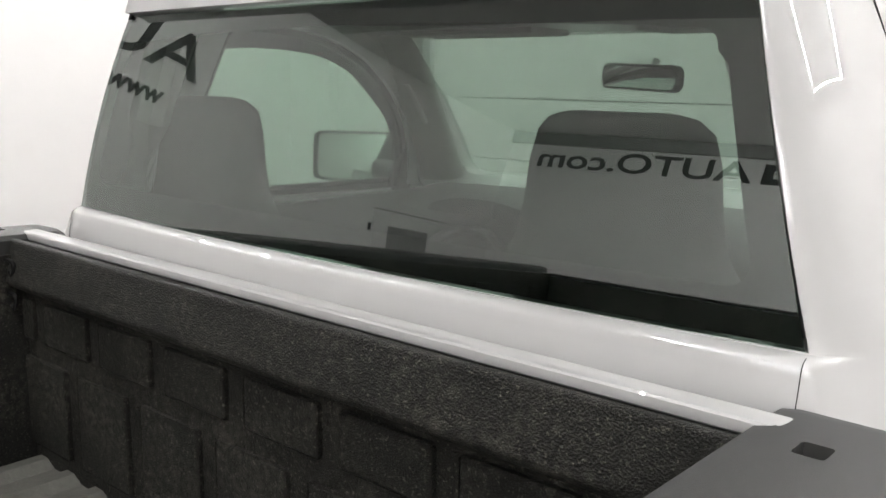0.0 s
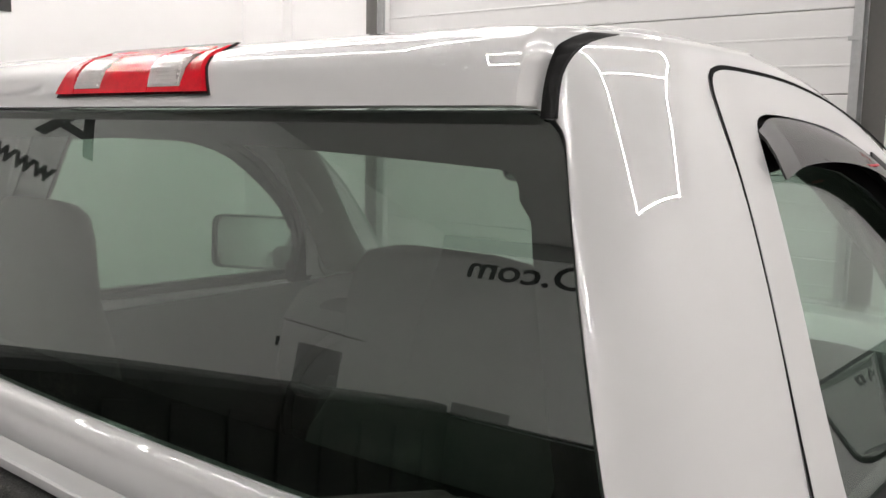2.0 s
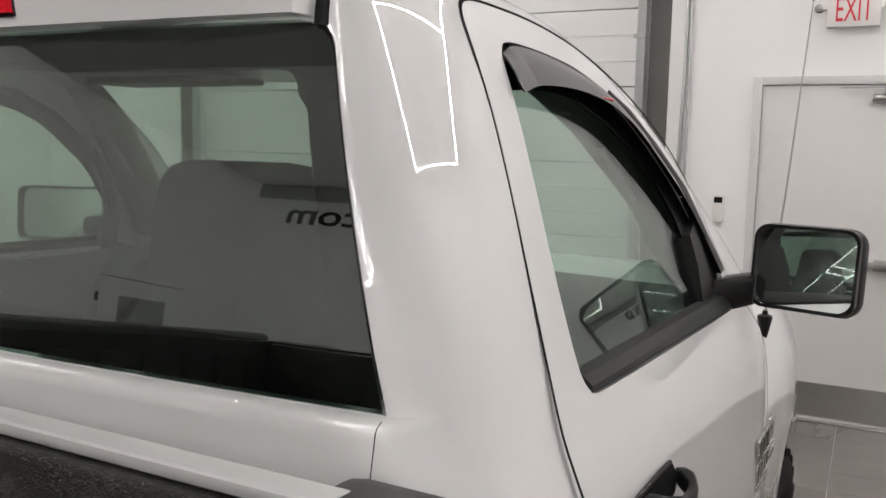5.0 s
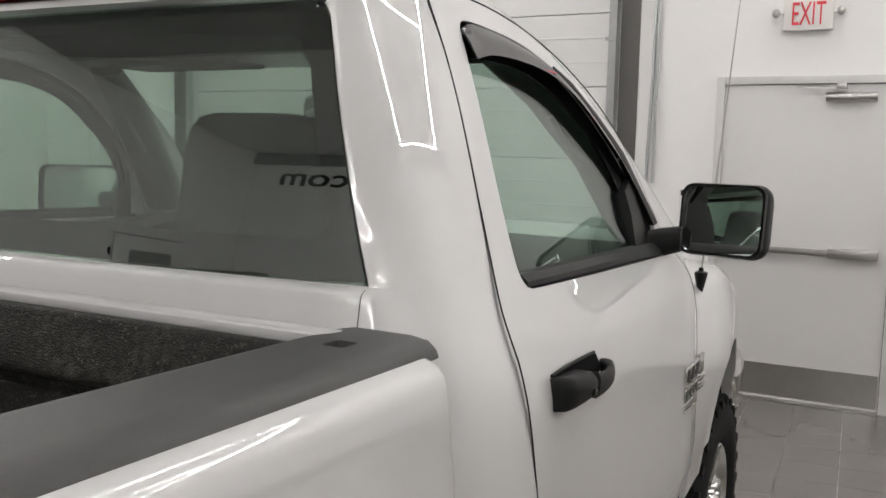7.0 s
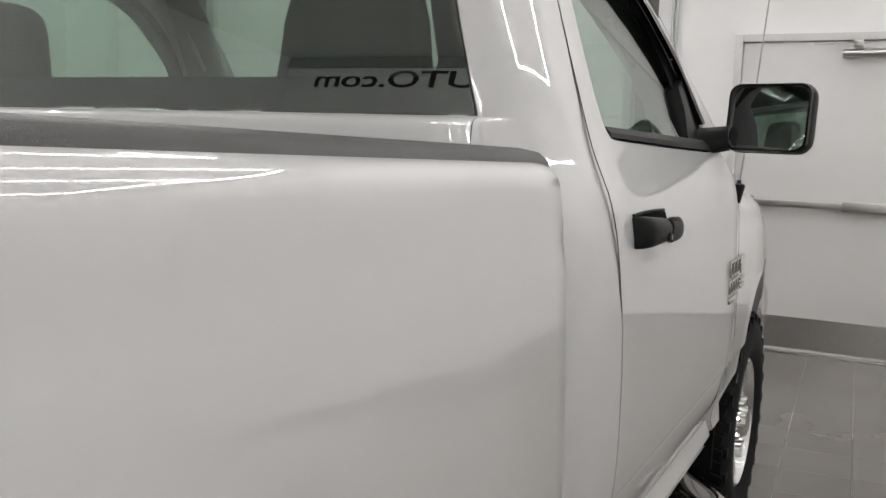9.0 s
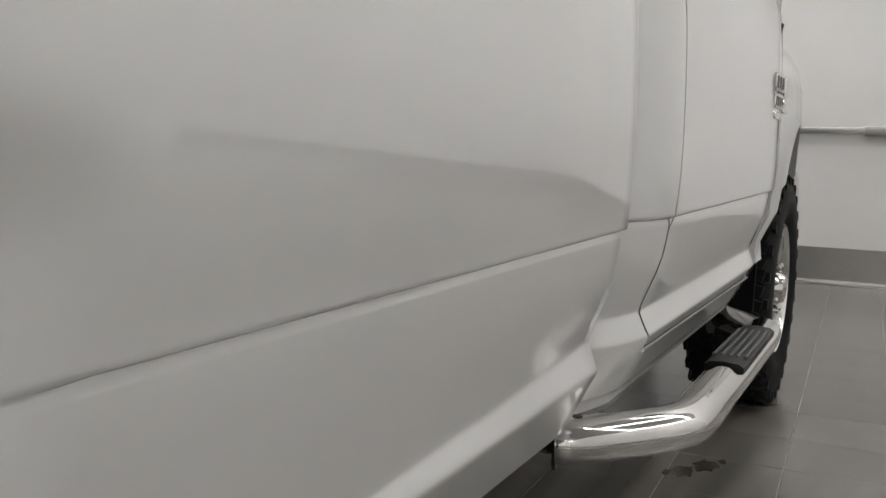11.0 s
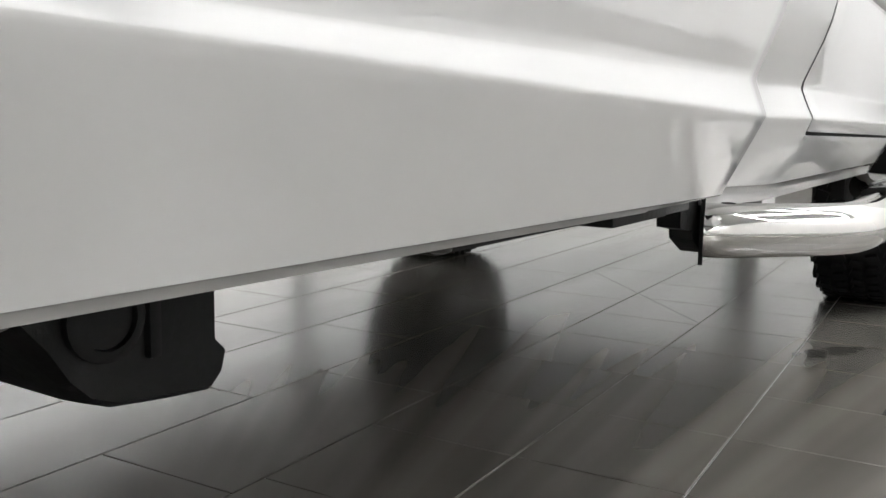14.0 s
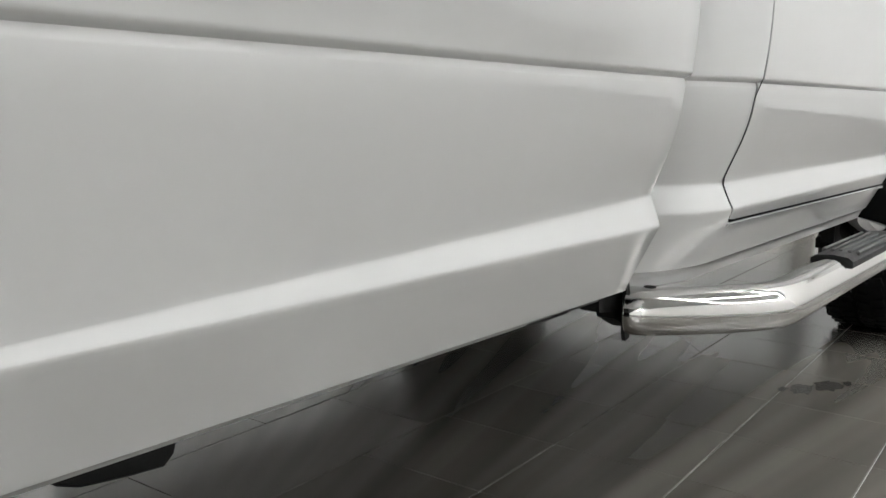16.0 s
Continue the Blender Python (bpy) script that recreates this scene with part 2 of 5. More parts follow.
def box(x0, x1, y0, y1, z0, z1, bevel=0.0, seg=2, bm=None):
    own = bmesh.new()
    bmesh.ops.create_cube(own, size=1)
    for v in own.verts:
        v.co = Vector(((x0 + x1) / 2 + v.co.x * (x1 - x0), (y0 + y1) / 2 + v.co.y * (y1 - y0), (z0 + z1) / 2 + v.co.z * (z1 - z0)))
    if bevel:
        bmesh.ops.bevel(own, geom=own.edges[:], offset=bevel, segments=seg, profile=0.6, affect="EDGES")
    if bm is None:
        return own
    return join(bm, own)


def join(bm, other, m=None):
    me = bpy.data.meshes.new("tmp")
    other.to_mesh(me)
    other.free()
    if m is not None:
        me.transform(m)
    bm.from_mesh(me)
    bpy.data.meshes.remove(me)
    return bm


def loft(rings, cap0=True, cap1=True, closed=True, bm=None):
    """Skins a list of rings with the same number of points."""
    bm = bm or bmesh.new()
    vs = [[bm.verts.new(p) for p in r] for r in rings]
    n = len(rings[0])
    for a, b in zip(vs, vs[1:]):
        for i in range(n if closed else n - 1):
            j = (i + 1) % n
            bm.faces.new((a[i], a[j], b[j], b[i]))
    if cap0:
        bm.faces.new(vs[0][::-1])
    if cap1:
        bm.faces.new(vs[-1])
    return bm


def tube(points, r, seg=12, cap=True, bm=None, squash=1.0):
    """A round tube along a line of points; r may be a list."""
    pts = [Vector(p) for p in points]
    rings = []
    up = Vector((0, 0, 1))
    for i, p in enumerate(pts):
        d = (pts[min(i + 1, len(pts) - 1)] - pts[max(i - 1, 0)]).normalized()
        if abs(d.dot(up)) > 0.95:
            up = Vector((1, 0, 0))
        a = d.cross(up).normalized()
        b = a.cross(d).normalized()
        rad = r[i] if isinstance(r, (list, tuple)) else r
        rings.append([p + a * rad * math.cos(2 * math.pi * k / seg) + b * squash * rad * math.sin(2 * math.pi * k / seg) for k in range(seg)])
    return loft(rings, cap, cap, True, bm)


def smooth_path(ctrl, n=6):
    """Catmull-Rom points through the controls."""
    c = [Vector(p) for p in ctrl]
    c = [c[0] * 2 - c[1]] + c + [c[-1] * 2 - c[-2]]
    out = []
    for i in range(1, len(c) - 2):
        for k in range(n):
            t = k / n
            out.append(0.5 * ((2 * c[i]) + (c[i + 1] - c[i - 1]) * t + (2 * c[i - 1] - 5 * c[i] + 4 * c[i + 1] - c[i + 2]) * t * t
                              + (3 * c[i] - c[i - 1] - 3 * c[i + 1] + c[i + 2]) * t ** 3))
    out.append(c[-2])
    return out


def prism(outline, axis, lo, hi):
    """A solid from a closed outline, pushed along an axis: outlines are (y, z) for x and (x, z) for y."""
    if axis == "x":
        f = lambda p, d: (d, p[0], p[1])
    elif axis == "y":
        f = lambda p, d: (p[0], d, p[1])
    else:
        f = lambda p, d: (p[0], p[1], d)
    return loft([[f(p, lo) for p in outline], [f(p, hi) for p in outline]])


def lathe(profile, seg=32, axis="x", at=(0, 0, 0), closed=False):
    """Turns a profile of (along, radius) about an axis."""
    rings = []
    for a, r in profile:
        ring = []
        for k in range(seg):
            c, s = r * math.cos(2 * math.pi * k / seg), r * math.sin(2 * math.pi * k / seg)
            p = {"x": (a, c, s), "y": (c, a, s), "z": (c, s, a)}[axis]
            ring.append(Vector(p) + Vector(at))
        rings.append(ring)
    return loft(rings, not closed, not closed)


def boolean(me, cutters, op="DIFFERENCE"):
    """The mesh cut by solids, worked out once."""
    for c in cutters:
        bmesh.ops.recalc_face_normals(c, faces=c.faces[:])
        ob = bpy.data.objects.new("work", me)
        scene.collection.objects.link(ob)
        cm = bpy.data.meshes.new("cut")
        c.to_mesh(cm)
        c.free()
        cut = bpy.data.objects.new("cut", cm)
        scene.collection.objects.link(cut)
        md = ob.modifiers.new("cut", "BOOLEAN")
        md.operation, md.object, md.solver = op, cut, "EXACT"
        bpy.context.view_layer.update()
        res = bpy.data.meshes.new_from_object(ob.evaluated_get(bpy.context.evaluated_depsgraph_get()))
        bpy.data.objects.remove(ob)
        bpy.data.objects.remove(cut)
        bpy.data.meshes.remove(cm)
        me = res
    return me


def to_mesh(bm):
    bmesh.ops.recalc_face_normals(bm, faces=bm.faces[:])
    me = bpy.data.meshes.new("solid")
    bm.to_mesh(me)
    bm.free()
    return me


def lerp_table(table, z):
    return float(np.interp(z, [a for a, b in table], [b for a, b in table]))


def smooth_table(table, z):
    """Monotone cubic through the table, so that lit panels show no flats."""
    n = len(table)
    if z <= table[0][0]:
        return table[0][1]
    if z >= table[-1][0]:
        return table[-1][1]
    d = [(table[i + 1][1] - table[i][1]) / (table[i + 1][0] - table[i][0]) for i in range(n - 1)]

    def slope(i):
        if i == 0:
            return d[0]
        if i == n - 1:
            return d[-1]
        if d[i - 1] * d[i] <= 0:
            return 0.0
        ha, hb = table[i][0] - table[i - 1][0], table[i + 1][0] - table[i][0]
        return 3 * (ha + hb) / ((2 * hb + ha) / d[i - 1] + (hb + 2 * ha) / d[i])
    i = max(k for k in range(n - 1) if table[k][0] <= z)
    h = table[i + 1][0] - table[i][0]
    t = (z - table[i][0]) / h
    return ((1 + 2 * t) * (1 - t) ** 2 * table[i][1] + t * (1 - t) ** 2 * h * slope(i) + t * t * (3 - 2 * t) * table[i + 1][1] + t * t * (t - 1) * h * slope(i + 1))


def rounded(outline, r=0.02, n=5):
    """Rounds the corners of a closed outline."""
    out = []
    m = len(outline)
    for i in range(m):
        p, a, b = Vector(outline[i]), Vector(outline[i - 1]), Vector(outline[(i + 1) % m])
        da, db = (a - p), (b - p)
        k = min(r, da.length * 0.45, db.length * 0.45)
        s, e = p + da.normalized() * k, p + db.normalized() * k
        for j in range(n + 1):
            t = j / n
            out.append(tuple(s * (1 - t) ** 2 + p * 2 * t * (1 - t) + e * t * t))
    return out


# ---- the room ----
XL, XR, YF, YB = -6.3, 6.6, 5.3, -10.4


def wall(name, x0, x1, y0, y1, z0, z1, label, holes=()):
    me = to_mesh(box(x0, x1, y0, y1, z0, z1))
    if holes:
        me = boolean(me, [box(*h) for h in holes])
    ob = mesh_part(name, me, WALLP, smooth=0)
    return tagged(ob, label, "wall", kind="structure")


EXIT = (0.33, 1.40, 2.13)
GAR = (-4.46, -0.5, 3.9)
wall("wall_north", XL - 0.2, XR + 0.2, YF, YF + 0.25, 0, CEIL, "white painted wall with a roller door and an exit",
     [(EXIT[0] - 0.03, EXIT[1] + 0.03, YF - 0.1, YF + 0.4, -0.1, EXIT[2] + 0.03), (GAR[0], GAR[1], YF - 0.1, YF + 0.4, -0.1, GAR[2])])
wall("wall_west", XL - 0.25, XL, YB - 0.2, YF, 0, CEIL, "plain white painted showroom side wall")
wall("wall_east", XR, XR + 0.25, YB - 0.2, YF, 0, CEIL, "plain white painted showroom side wall")
wall("wall_south", XL, XR, YB - 0.25, YB, 0, CEIL, "plain white painted wall at the back")
tagged(part("ceiling", box(XL - 0.25, XR + 0.25, -4.79, YF + 0.25, CEIL, CEIL + 0.15), DECK, smooth=0), "mid grey painted deck ceiling over the bay", "ceiling", kind="structure")
tagged(part("ceiling", box(XL - 0.25, XR + 0.25, YB - 0.25, -4.794, CEIL, CEIL + 0.15), CEILP, smooth=0), "pale painted flat ceiling", "ceiling", kind="structure")
floor = tagged(part("floor", box(XL - 0.25, XR + 0.25, YB - 0.25, YF + 0.25, -0.2, -0.003), GROUT, smooth=0),
               "dark grey porcelain tile floor with pale grout", "floor", kind="structure")
wall("pilaster", XL, -5.7, YF - 0.12, YF, 0, CEIL, "white wall pilaster in the corner of the bay")


def tube_light(x0, y0, x1, y1):
    th = thing("linear_light", "slim white ceiling LED tube, switched on", "ceiling light", group="ceiling LED tubes",
               at=((x0 + x1) / 2, (y0 + y1) / 2, LIGHT_Z))
    dx, dy = (x1 - x0) / 2, (y1 - y0) / 2
    w = 0.017
    if abs(dx) > abs(dy):
        part("housing", box(-abs(dx), abs(dx), -w, w, 0.0, 0.05), FRAMEP, th, smooth=0)
        part("diffuser", box(-abs(dx) + 0.005, abs(dx) - 0.005, -w + 0.004, w - 0.004, -0.015, -0.001, 0.006, 1), LED, th, "glowing white diffuser")
    else:
        part("housing", box(-w, w, -abs(dy), abs(dy), 0.0, 0.05), FRAMEP, th, smooth=0)
        part("diffuser", box(-w + 0.004, w - 0.004, -abs(dy) + 0.005, abs(dy) - 0.005, -0.015, -0.001, 0.006, 1), LED, th, "glowing white diffuser")
    return th


LIGHT_Z = CEIL - 0.052
for (cx, cy, hw, hl) in ((4.70, 2.885, 1.34, 1.616), (-3.31, 2.70, 1.12, 2.3), (-5.4, 1.8, 0.55, 2.8), (2.03, -7.74, 2.2, 1.0), (0.6, -2.6, 1.5, 1.1), (5.0, -7.7, 1.2, 1.0)):
    tube_light(cx - hw, cy - hl + 0.04, cx - hw, cy + hl - 0.04)
    tube_light(cx + hw, cy - hl + 0.04, cx + hw, cy + hl - 0.04)
    tube_light(cx - hw - 0.03, cy - hl, cx + hw + 0.03, cy - hl)
    tube_light(cx - hw - 0.03, cy + hl, cx + hw + 0.03, cy + hl)
# the loop beside the cab runs on in a second bay over the truck
tube_light(1.16, 1.31, 1.16, 4.46)
tube_light(1.13, 1.269, 3.31, 1.269)
tube_light(1.13, 4.501, 3.31, 4.501)

# ---- the truck: right-hand half widths by height, on its own centre line ----
CX = -0.02
truck = thing("pickup_truck", "white single-cab pickup truck with black trim and chrome steps", "pickup truck", at=(CX, 0, 0))
SIDE = [(0.40, 0.915), (0.47, 0.932), (0.4825, 0.9395), (0.4845, 0.944), (0.50, 0.9515), (0.53, 0.9665), (0.56, 0.9815), (0.573, 0.988), (0.5795, 0.9912), (0.5825, 0.9918), (0.5855, 0.9912), (0.592, 0.9888), (0.605, 0.984),
        (0.618, 0.9792), (0.6235, 0.9773), (0.626, 0.977), (0.629, 0.9774), (0.636, 0.9795), (0.66, 0.989), (0.69, 1.0005), (0.72, 1.0095), (0.745, 1.0138), (0.765, 1.0162), (0.7755, 1.0171), (0.7775, 1.0169), (0.7825, 1.0152), (0.7842, 1.0150), (0.7862, 1.0202), (0.7885, 1.0243), (0.7905, 1.0258), (0.793, 1.0262), (0.80, 1.0265),
        (0.825, 1.0286), (0.85, 1.0300), (0.88, 1.0307), (0.92, 1.0308), (1.0, 1.0293), (1.15, 1.0245), (1.25, 1.018), (1.32, 1.003), (1.36, 0.985), (1.40, 0.965), (1.45, 0.944), (1.9, 0.765), (1.925, 0.752), (1.945, 0.737), (1.958, 0.722)]
side_w = lambda z: smooth_table(SIDE, z)
REAR = [(0.40, -0.03), (1.36, -0.03), (1.425, -0.02), (1.436, -0.018), (1.442, -0.014), (1.4465, -0.004), (1.448, 0.004)] + [(1.448 + h, 0.004 + 0.08 * h + 0.273 * h * h) for h in (0.06, 0.12, 0.18, 0.24, 0.30, 0.36, 0.424)] + [(1.90, 0.0955), (1.93, 0.108), (1.945, 0.120), (1.958, 0.143)]
PILL = [(0.40, -0.03), (1.10, -0.026), (1.25, -0.0165), (1.36, -0.004)] + REAR[6:]
LIP = [(1.0, 0.0), (1.8755, 0.0), (1.880, -0.032), (1.93, -0.035), (1.95, -0.03), (1.96, -0.015), (1.97, 0.0)]
FRONT = [(0.40, 1.34), (1.38, 1.40), (1.40, 1.55), (1.55, 1.40), (1.70, 1.22), (1.80, 1.07), (1.88, 0.9), (1.93, 0.74), (1.958, 0.6)]


def bow(x):
    """The cab's back is bowed: its middle stands further back than its sides."""
    return 0.051 * (x * x - 0.72 ** 2)


def edge_x(z):
    """Where the rear face ends and the pillar turns forward."""
    return side_w(z) - smooth_table([(0.4, 0.118), (1.40, 0.118), (1.5, 0.1127), (1.7, 0.0913), (1.876, 0.0725), (1.93, 0.064), (1.96, 0.06)], z)


def corner(xe, yb, w, dy, t):
    """The pillar's turn from the rear face (t = 0) to the side (t = 1)."""
    cx, cy = xe + (w - xe) * 0.80, yb + dy * 0.22
    return ((1 - t) ** 2 * xe + 2 * t * (1 - t) * cx + t * t * w, (1 - t) ** 2 * yb + 2 * t * (1 - t) * cy + t * t * (yb + dy))


PILLAR = 0.22


def seal_in(z):
    """Inner edge of the seam strip between roof and pillar."""
    t = min(1.0, max(0.0, (z - 1.868) / 0.089))
    return min(edge_x(z) - 0.006, 0.680 - 0.004 * math.sin(math.pi * t))


def cab_ring(z, inset=0.0, extra=None):
    w, yb, yp, yf = side_w(z) - inset, smooth_table(REAR, z) + inset, smooth_table(PILL, z) + inset, lerp_table(FRONT, z) - inset
    xe, dy = edge_x(z) - inset, PILLAR
    fbow = lerp_table([(1.38, 0.0), (1.42, 0.2), (1.9, 0.16)], z)
    if extra:
        w, yb, yf, rc, fbow = extra
        yp = yb
        xe, dy = w - rc, rc
    pts = []
    lip = lerp_table(LIP, z) if not inset else 0.0

    def ylip(x):
        s = min(1.0, max(0.0, (seal_in(z) - abs(x)) / 0.012))
        return lip * s * s * (3 - 2 * s)

    def turn(t):
        s = min(1.0, t / 0.3)
        return yp + (yb - yp) * (1 - s * s * (3 - 2 * s))
    se = xe - 0.03 if (extra or inset) else seal_in(z)
    be = 0.0 if (extra or inset) else bow(xe)
    half = [se * k / 9 for k in range(9)] + [se - 0.014, se - 0.01, se - 0.006, se - 0.003, se, (se + xe) / 2, xe]
    for x in [-v for v in half[::-1][:-1]] + half:            # rear face, left to right
        pts.append((x, yb + ylip(x) + (0.0 if (extra or inset) else bow(x)), z))
    NC = 20
    for k in range(1, NC):                                   # rear right corner
        cx, cy = corner(xe, turn(k / NC) + be, w, dy - be - (turn(k / NC) - yp), k / NC)
        pts.append((cx, cy, z))
    y0 = yp + dy
    rf = 0.12 if z > 1.4 else 0.05
    ns = 16
    for i in range(ns + 1):
        pts.append((w, y0 + (yf - rf - y0) * i / ns, z))
    for k in range(1, 6):
        a = math.pi / 2 * k / 6
        pts.append((w - rf + rf * math.cos(a), yf - rf + rf * math.sin(a), z))
    nf = 14
    for i in range(nf + 1):
        x = (w - rf) - 2 * (w - rf) * i / nf
        pts.append((x, yf + fbow * (1 - (x / (w - rf)) ** 2), z))
    for k in range(1, 6):
        a = math.pi / 2 * (1 - k / 6)
        pts.append((-(w - rf) - rf * math.cos(a), yf - rf + rf * math.sin(a), z))
    for i in range(ns + 1):
        pts.append((-w, yf - rf + (y0 - yf + rf) * i / ns, z))
    for k in range(1, NC):
        cx, cy = corner(xe, turn(1 - k / NC) + be, w, dy - be - (turn(1 - k / NC) - yp), 1 - k / NC)
        pts.append((-cx, cy, z))
    return pts


zs = [0.458] + [z for z, w in SIDE if 0.46 < z < 0.80] + [0.80, 0.825, 0.85, 0.88, 0.92, 1.0, 1.1, 1.2, 1.25, 1.29, 1.32, 1.36, 1.38, 1.40, 1.425,
      1.436, 1.442, 1.4465, 1.448, 1.454] + [1.46 + 0.025 * k for k in range(16)] + [1.855, 1.866, 1.872, 1.876, 1.88, 1.884, 1.892, 1.90, 1.91, 1.92, 1.93, 1.938, 1.945, 1.950, 1.954, 1.957, 1.96]
rings = [cab_ring(z) for z in zs]
rings += [cab_ring(1.970, 0, (0.690, 0.165, 0.56, 0.12, 0.32)), cab_ring(1.978, 0, (0.62, 0.21, 0.56, 0.14, 0.26)),
          cab_ring(1.986, 0, (0.46, 0.28, 0.60, 0.16, 0.12)), cab_ring(1.990, 0, (0.25, 0.34, 0.60, 0.1, 0.05))]
cab_outer = to_mesh(loft(rings))
izs = [0.62, 0.8, 1.0, 1.2, 1.36, 1.45, 1.56, 1.68, 1.80, 1.87, 1.91]
cab_inner = loft([cab_ring(z, 0.05) for z in izs])
# rear window, windscreen
rear_cut = prism([(-0.826, 1.4495), (0.826, 1.4495)] + [(0.704 + 0.128 * 0.0 - 0.042 * (1 - math.cos(math.pi / 2 * k / 6)) + 0.010 * (1 - k / 6), 1.878 - 0.042 * (1 - math.sin(math.pi / 2 * k / 6))) for k in range(7)] + [(-0.704 + 0.042 * (1 - math.sin(math.pi / 2 * k / 6)) - 0.010 * (k / 6), 1.878 - 0.042 * (1 - math.cos(math.pi / 2 * k / 6))) for k in range(7)], "y", -0.3, 0.22)
wind_cut = prism(rounded([(-0.86, 1.43), (0.86, 1.43), (0.68, 1.875), (-0.68, 1.875)], 0.07), "y", 0.85, 2.6)
shell = boolean(cab_outer, [cab_inner, rear_cut, wind_cut])

DOOR = [(0.235, 0.5625), (0.208, 0.563), (0.199, 0.566), (0.186, 0.60), (0.183, 0.635), (0.187, 0.70), (0.195, 0.80), (0.203, 0.95), (0.207, 1.08), (0.185, 1.2), (0.172, 1.27), (0.17, 1.34), (0.185, 1.41),
        (0.213, 1.50), (0.25, 1.65), (0.281, 1.80), (0.286, 1.87), (0.292, 1.912), (0.322, 1.928), (0.385, 1.931), (0.56, 1.926), (0.74, 1.897), (0.92, 1.838),
        (1.08, 1.748), (1.17, 1.652), (1.22, 1.52), (1.25, 1.42), (1.33, 1.37), (1.37, 1.30), (1.375, 0.9), (1.36, 0.60), (1.345, 0.556), (1.32, 0.551), (1.28, 0.5515)]
WIN = [(0.290, 1.440), (0.304, 1.423), (0.335, 1.417), (1.15, 1.395), (1.19, 1.40), (1.195, 1.45), (1.18, 1.505), (1.14, 1.585), (1.08, 1.658), (1.015, 1.713), (0.935, 1.770), (0.86, 1.810),
       (0.755, 1.846), (0.66, 1.867), (0.575, 1.876), (0.44, 1.883), (0.39, 1.879), (0.371, 1.862), (0.362, 1.82), (0.338, 1.703), (0.310, 1.58), (0.288, 1.462)]


def soften(outline, times=2):
    """Cuts the corners of a closed outline."""
    for _ in range(times):
        out = []
        for a, b in zip(outline, outline[1:] + outline[:1]):
            out += [(a[0] * 0.75 + b[0] * 0.25, a[1] * 0.75 + b[1] * 0.25), (a[0] * 0.25 + b[0] * 0.75, a[1] * 0.25 + b[1] * 0.75)]
        outline = out
    return outline


DOOR = soften(DOOR)
WIN = soften(WIN)


def offset(outline, d):
    c = [Vector(p) for p in outline]
    area = sum(a.x * b.y - b.x * a.y for a, b in zip(c, c[1:] + c[:1]))
    sg = 1 if area > 0 else -1
    out = []
    for i in range(len(c)):
        t = (c[(i + 1) % len(c)] - c[i - 1]).normalized()
        out.append(tuple(c[i] + sg * d * Vector((t.y, -t.x))))
    return out


shell = boolean(shell, [prism(WIN, "x", -1.2, 1.2)])
body_me = boolean(shell.copy(), [prism(offset(DOOR, 0.0055), "x", 0.55, 1.2), prism(offset(DOOR, 0.0055), "x", -1.2, -0.55)])
cab_body = mesh_part("cab_body", body_me, WHITE, truck, "glossy white cab shell", 38)
for s in (1, -1):
    dm = boolean(shell.copy(), [prism(DOOR, "x", 0.5, 1.2) if s > 0 else prism(DOOR, "x", -1.2, -0.5)], "INTERSECT")
    door = mesh_part("door", dm, WHITE, truck, "white cab door", 38)
    # dark weatherstrip seen in the door gap
    bm = bmesh.new()
    r0 = [bm.verts.new((s * (side_w(z) - 0.0012), y, z)) for y, z in offset(DOOR, -0.0005)]
    r1 = [bm.verts.new((s * (side_w(z) - 0.0012), y, z)) for y, z in offset(DOOR, 0.006)]
    for i in range(len(r0)):
        j = (i + 1) % len(r0)
        bm.faces.new((r0[i], r0[j], r1[j], r1[i]))
    part("weatherstrip", bm, SEAM, door, "black rubber weatherstrip")
    gl = [(y, z) for y, z in offset(WIN, -0.001)]
    bm = bmesh.new()
    nyz = [(side_w(z) - 0.016, y, z) for y, z in gl]
    ring0 = [bm.verts.new((s * x, y, z)) for x, y, z in nyz]
    ring1 = [bm.verts.new((s * (side_w(z) - 0.018), y, z)) for y, z in offset(WIN, -0.018)]
    n = len(ring0)
    for i in range(n):
        j = (i + 1) % n
        bm.faces.new((ring0[i], ring0[j], ring1[j], ring1[i]))
    ext = bmesh.ops.extrude_face_region(bm, geom=bm.faces[:])
    for v in ext["geom"]:
        if isinstance(v, bmesh.types.BMVert):
            v.co.x -= s * 0.02
    part("window_seal", bm, TRIMB, door, "black rubber window frame")
    # pane
    bm = bmesh.new()
    vs = [bm.verts.new((s * (side_w(z) - 0.026), y, z)) for y, z in offset(WIN, -0.012)]
    bm.faces.new(vs)
    ext = bmesh.ops.extrude_face_region(bm, geom=bm.faces[:])
    for v in ext["geom"]:
        if isinstance(v, bmesh.types.BMVert):
            v.co.x -= s * 0.004
    part("window", bm, GLASS_SIDE, door, "green tinted side window", 0)


# front end: bonnet, wings and wheel arches
def nose_w(y):
    t = max(0.0, (y - 1.9) / 1.0)
    return 1.0 - 0.135 * t ** 1.25


def nose_ring(y):
    t = min(1.0, max(0.0, (y - 2.4) / 0.6))
    w = nose_w(y)
    half = [(0.86, 0.50), (0.985, 0.578), (0.977, 0.63), (1.015, 0.72), (1.018, 0.785), (1.027, 0.80), (1.026, 1.0), (1.022, 1.10), (1.008, 1.175), (0.98, 1.225), (0.94, 1.262)]
    pts = [(x * w, y, z - (0.06 * t if z > 1.05 else 0) - 0.03 * max(0.0, y - 1.5) * (z > 1.15)) for x, z in half]
    top = pts[-1][2]
    for x in (0.88, 0.7, 0.5, 0.25, 0.0):
        pts.append((x * w, y, top + 0.012 + 0.06 * (1 - (x / 0.9) ** 2)))
    left = [(-x, yy, z) for x, yy, z in pts[::-1][1:]]
    return pts + left


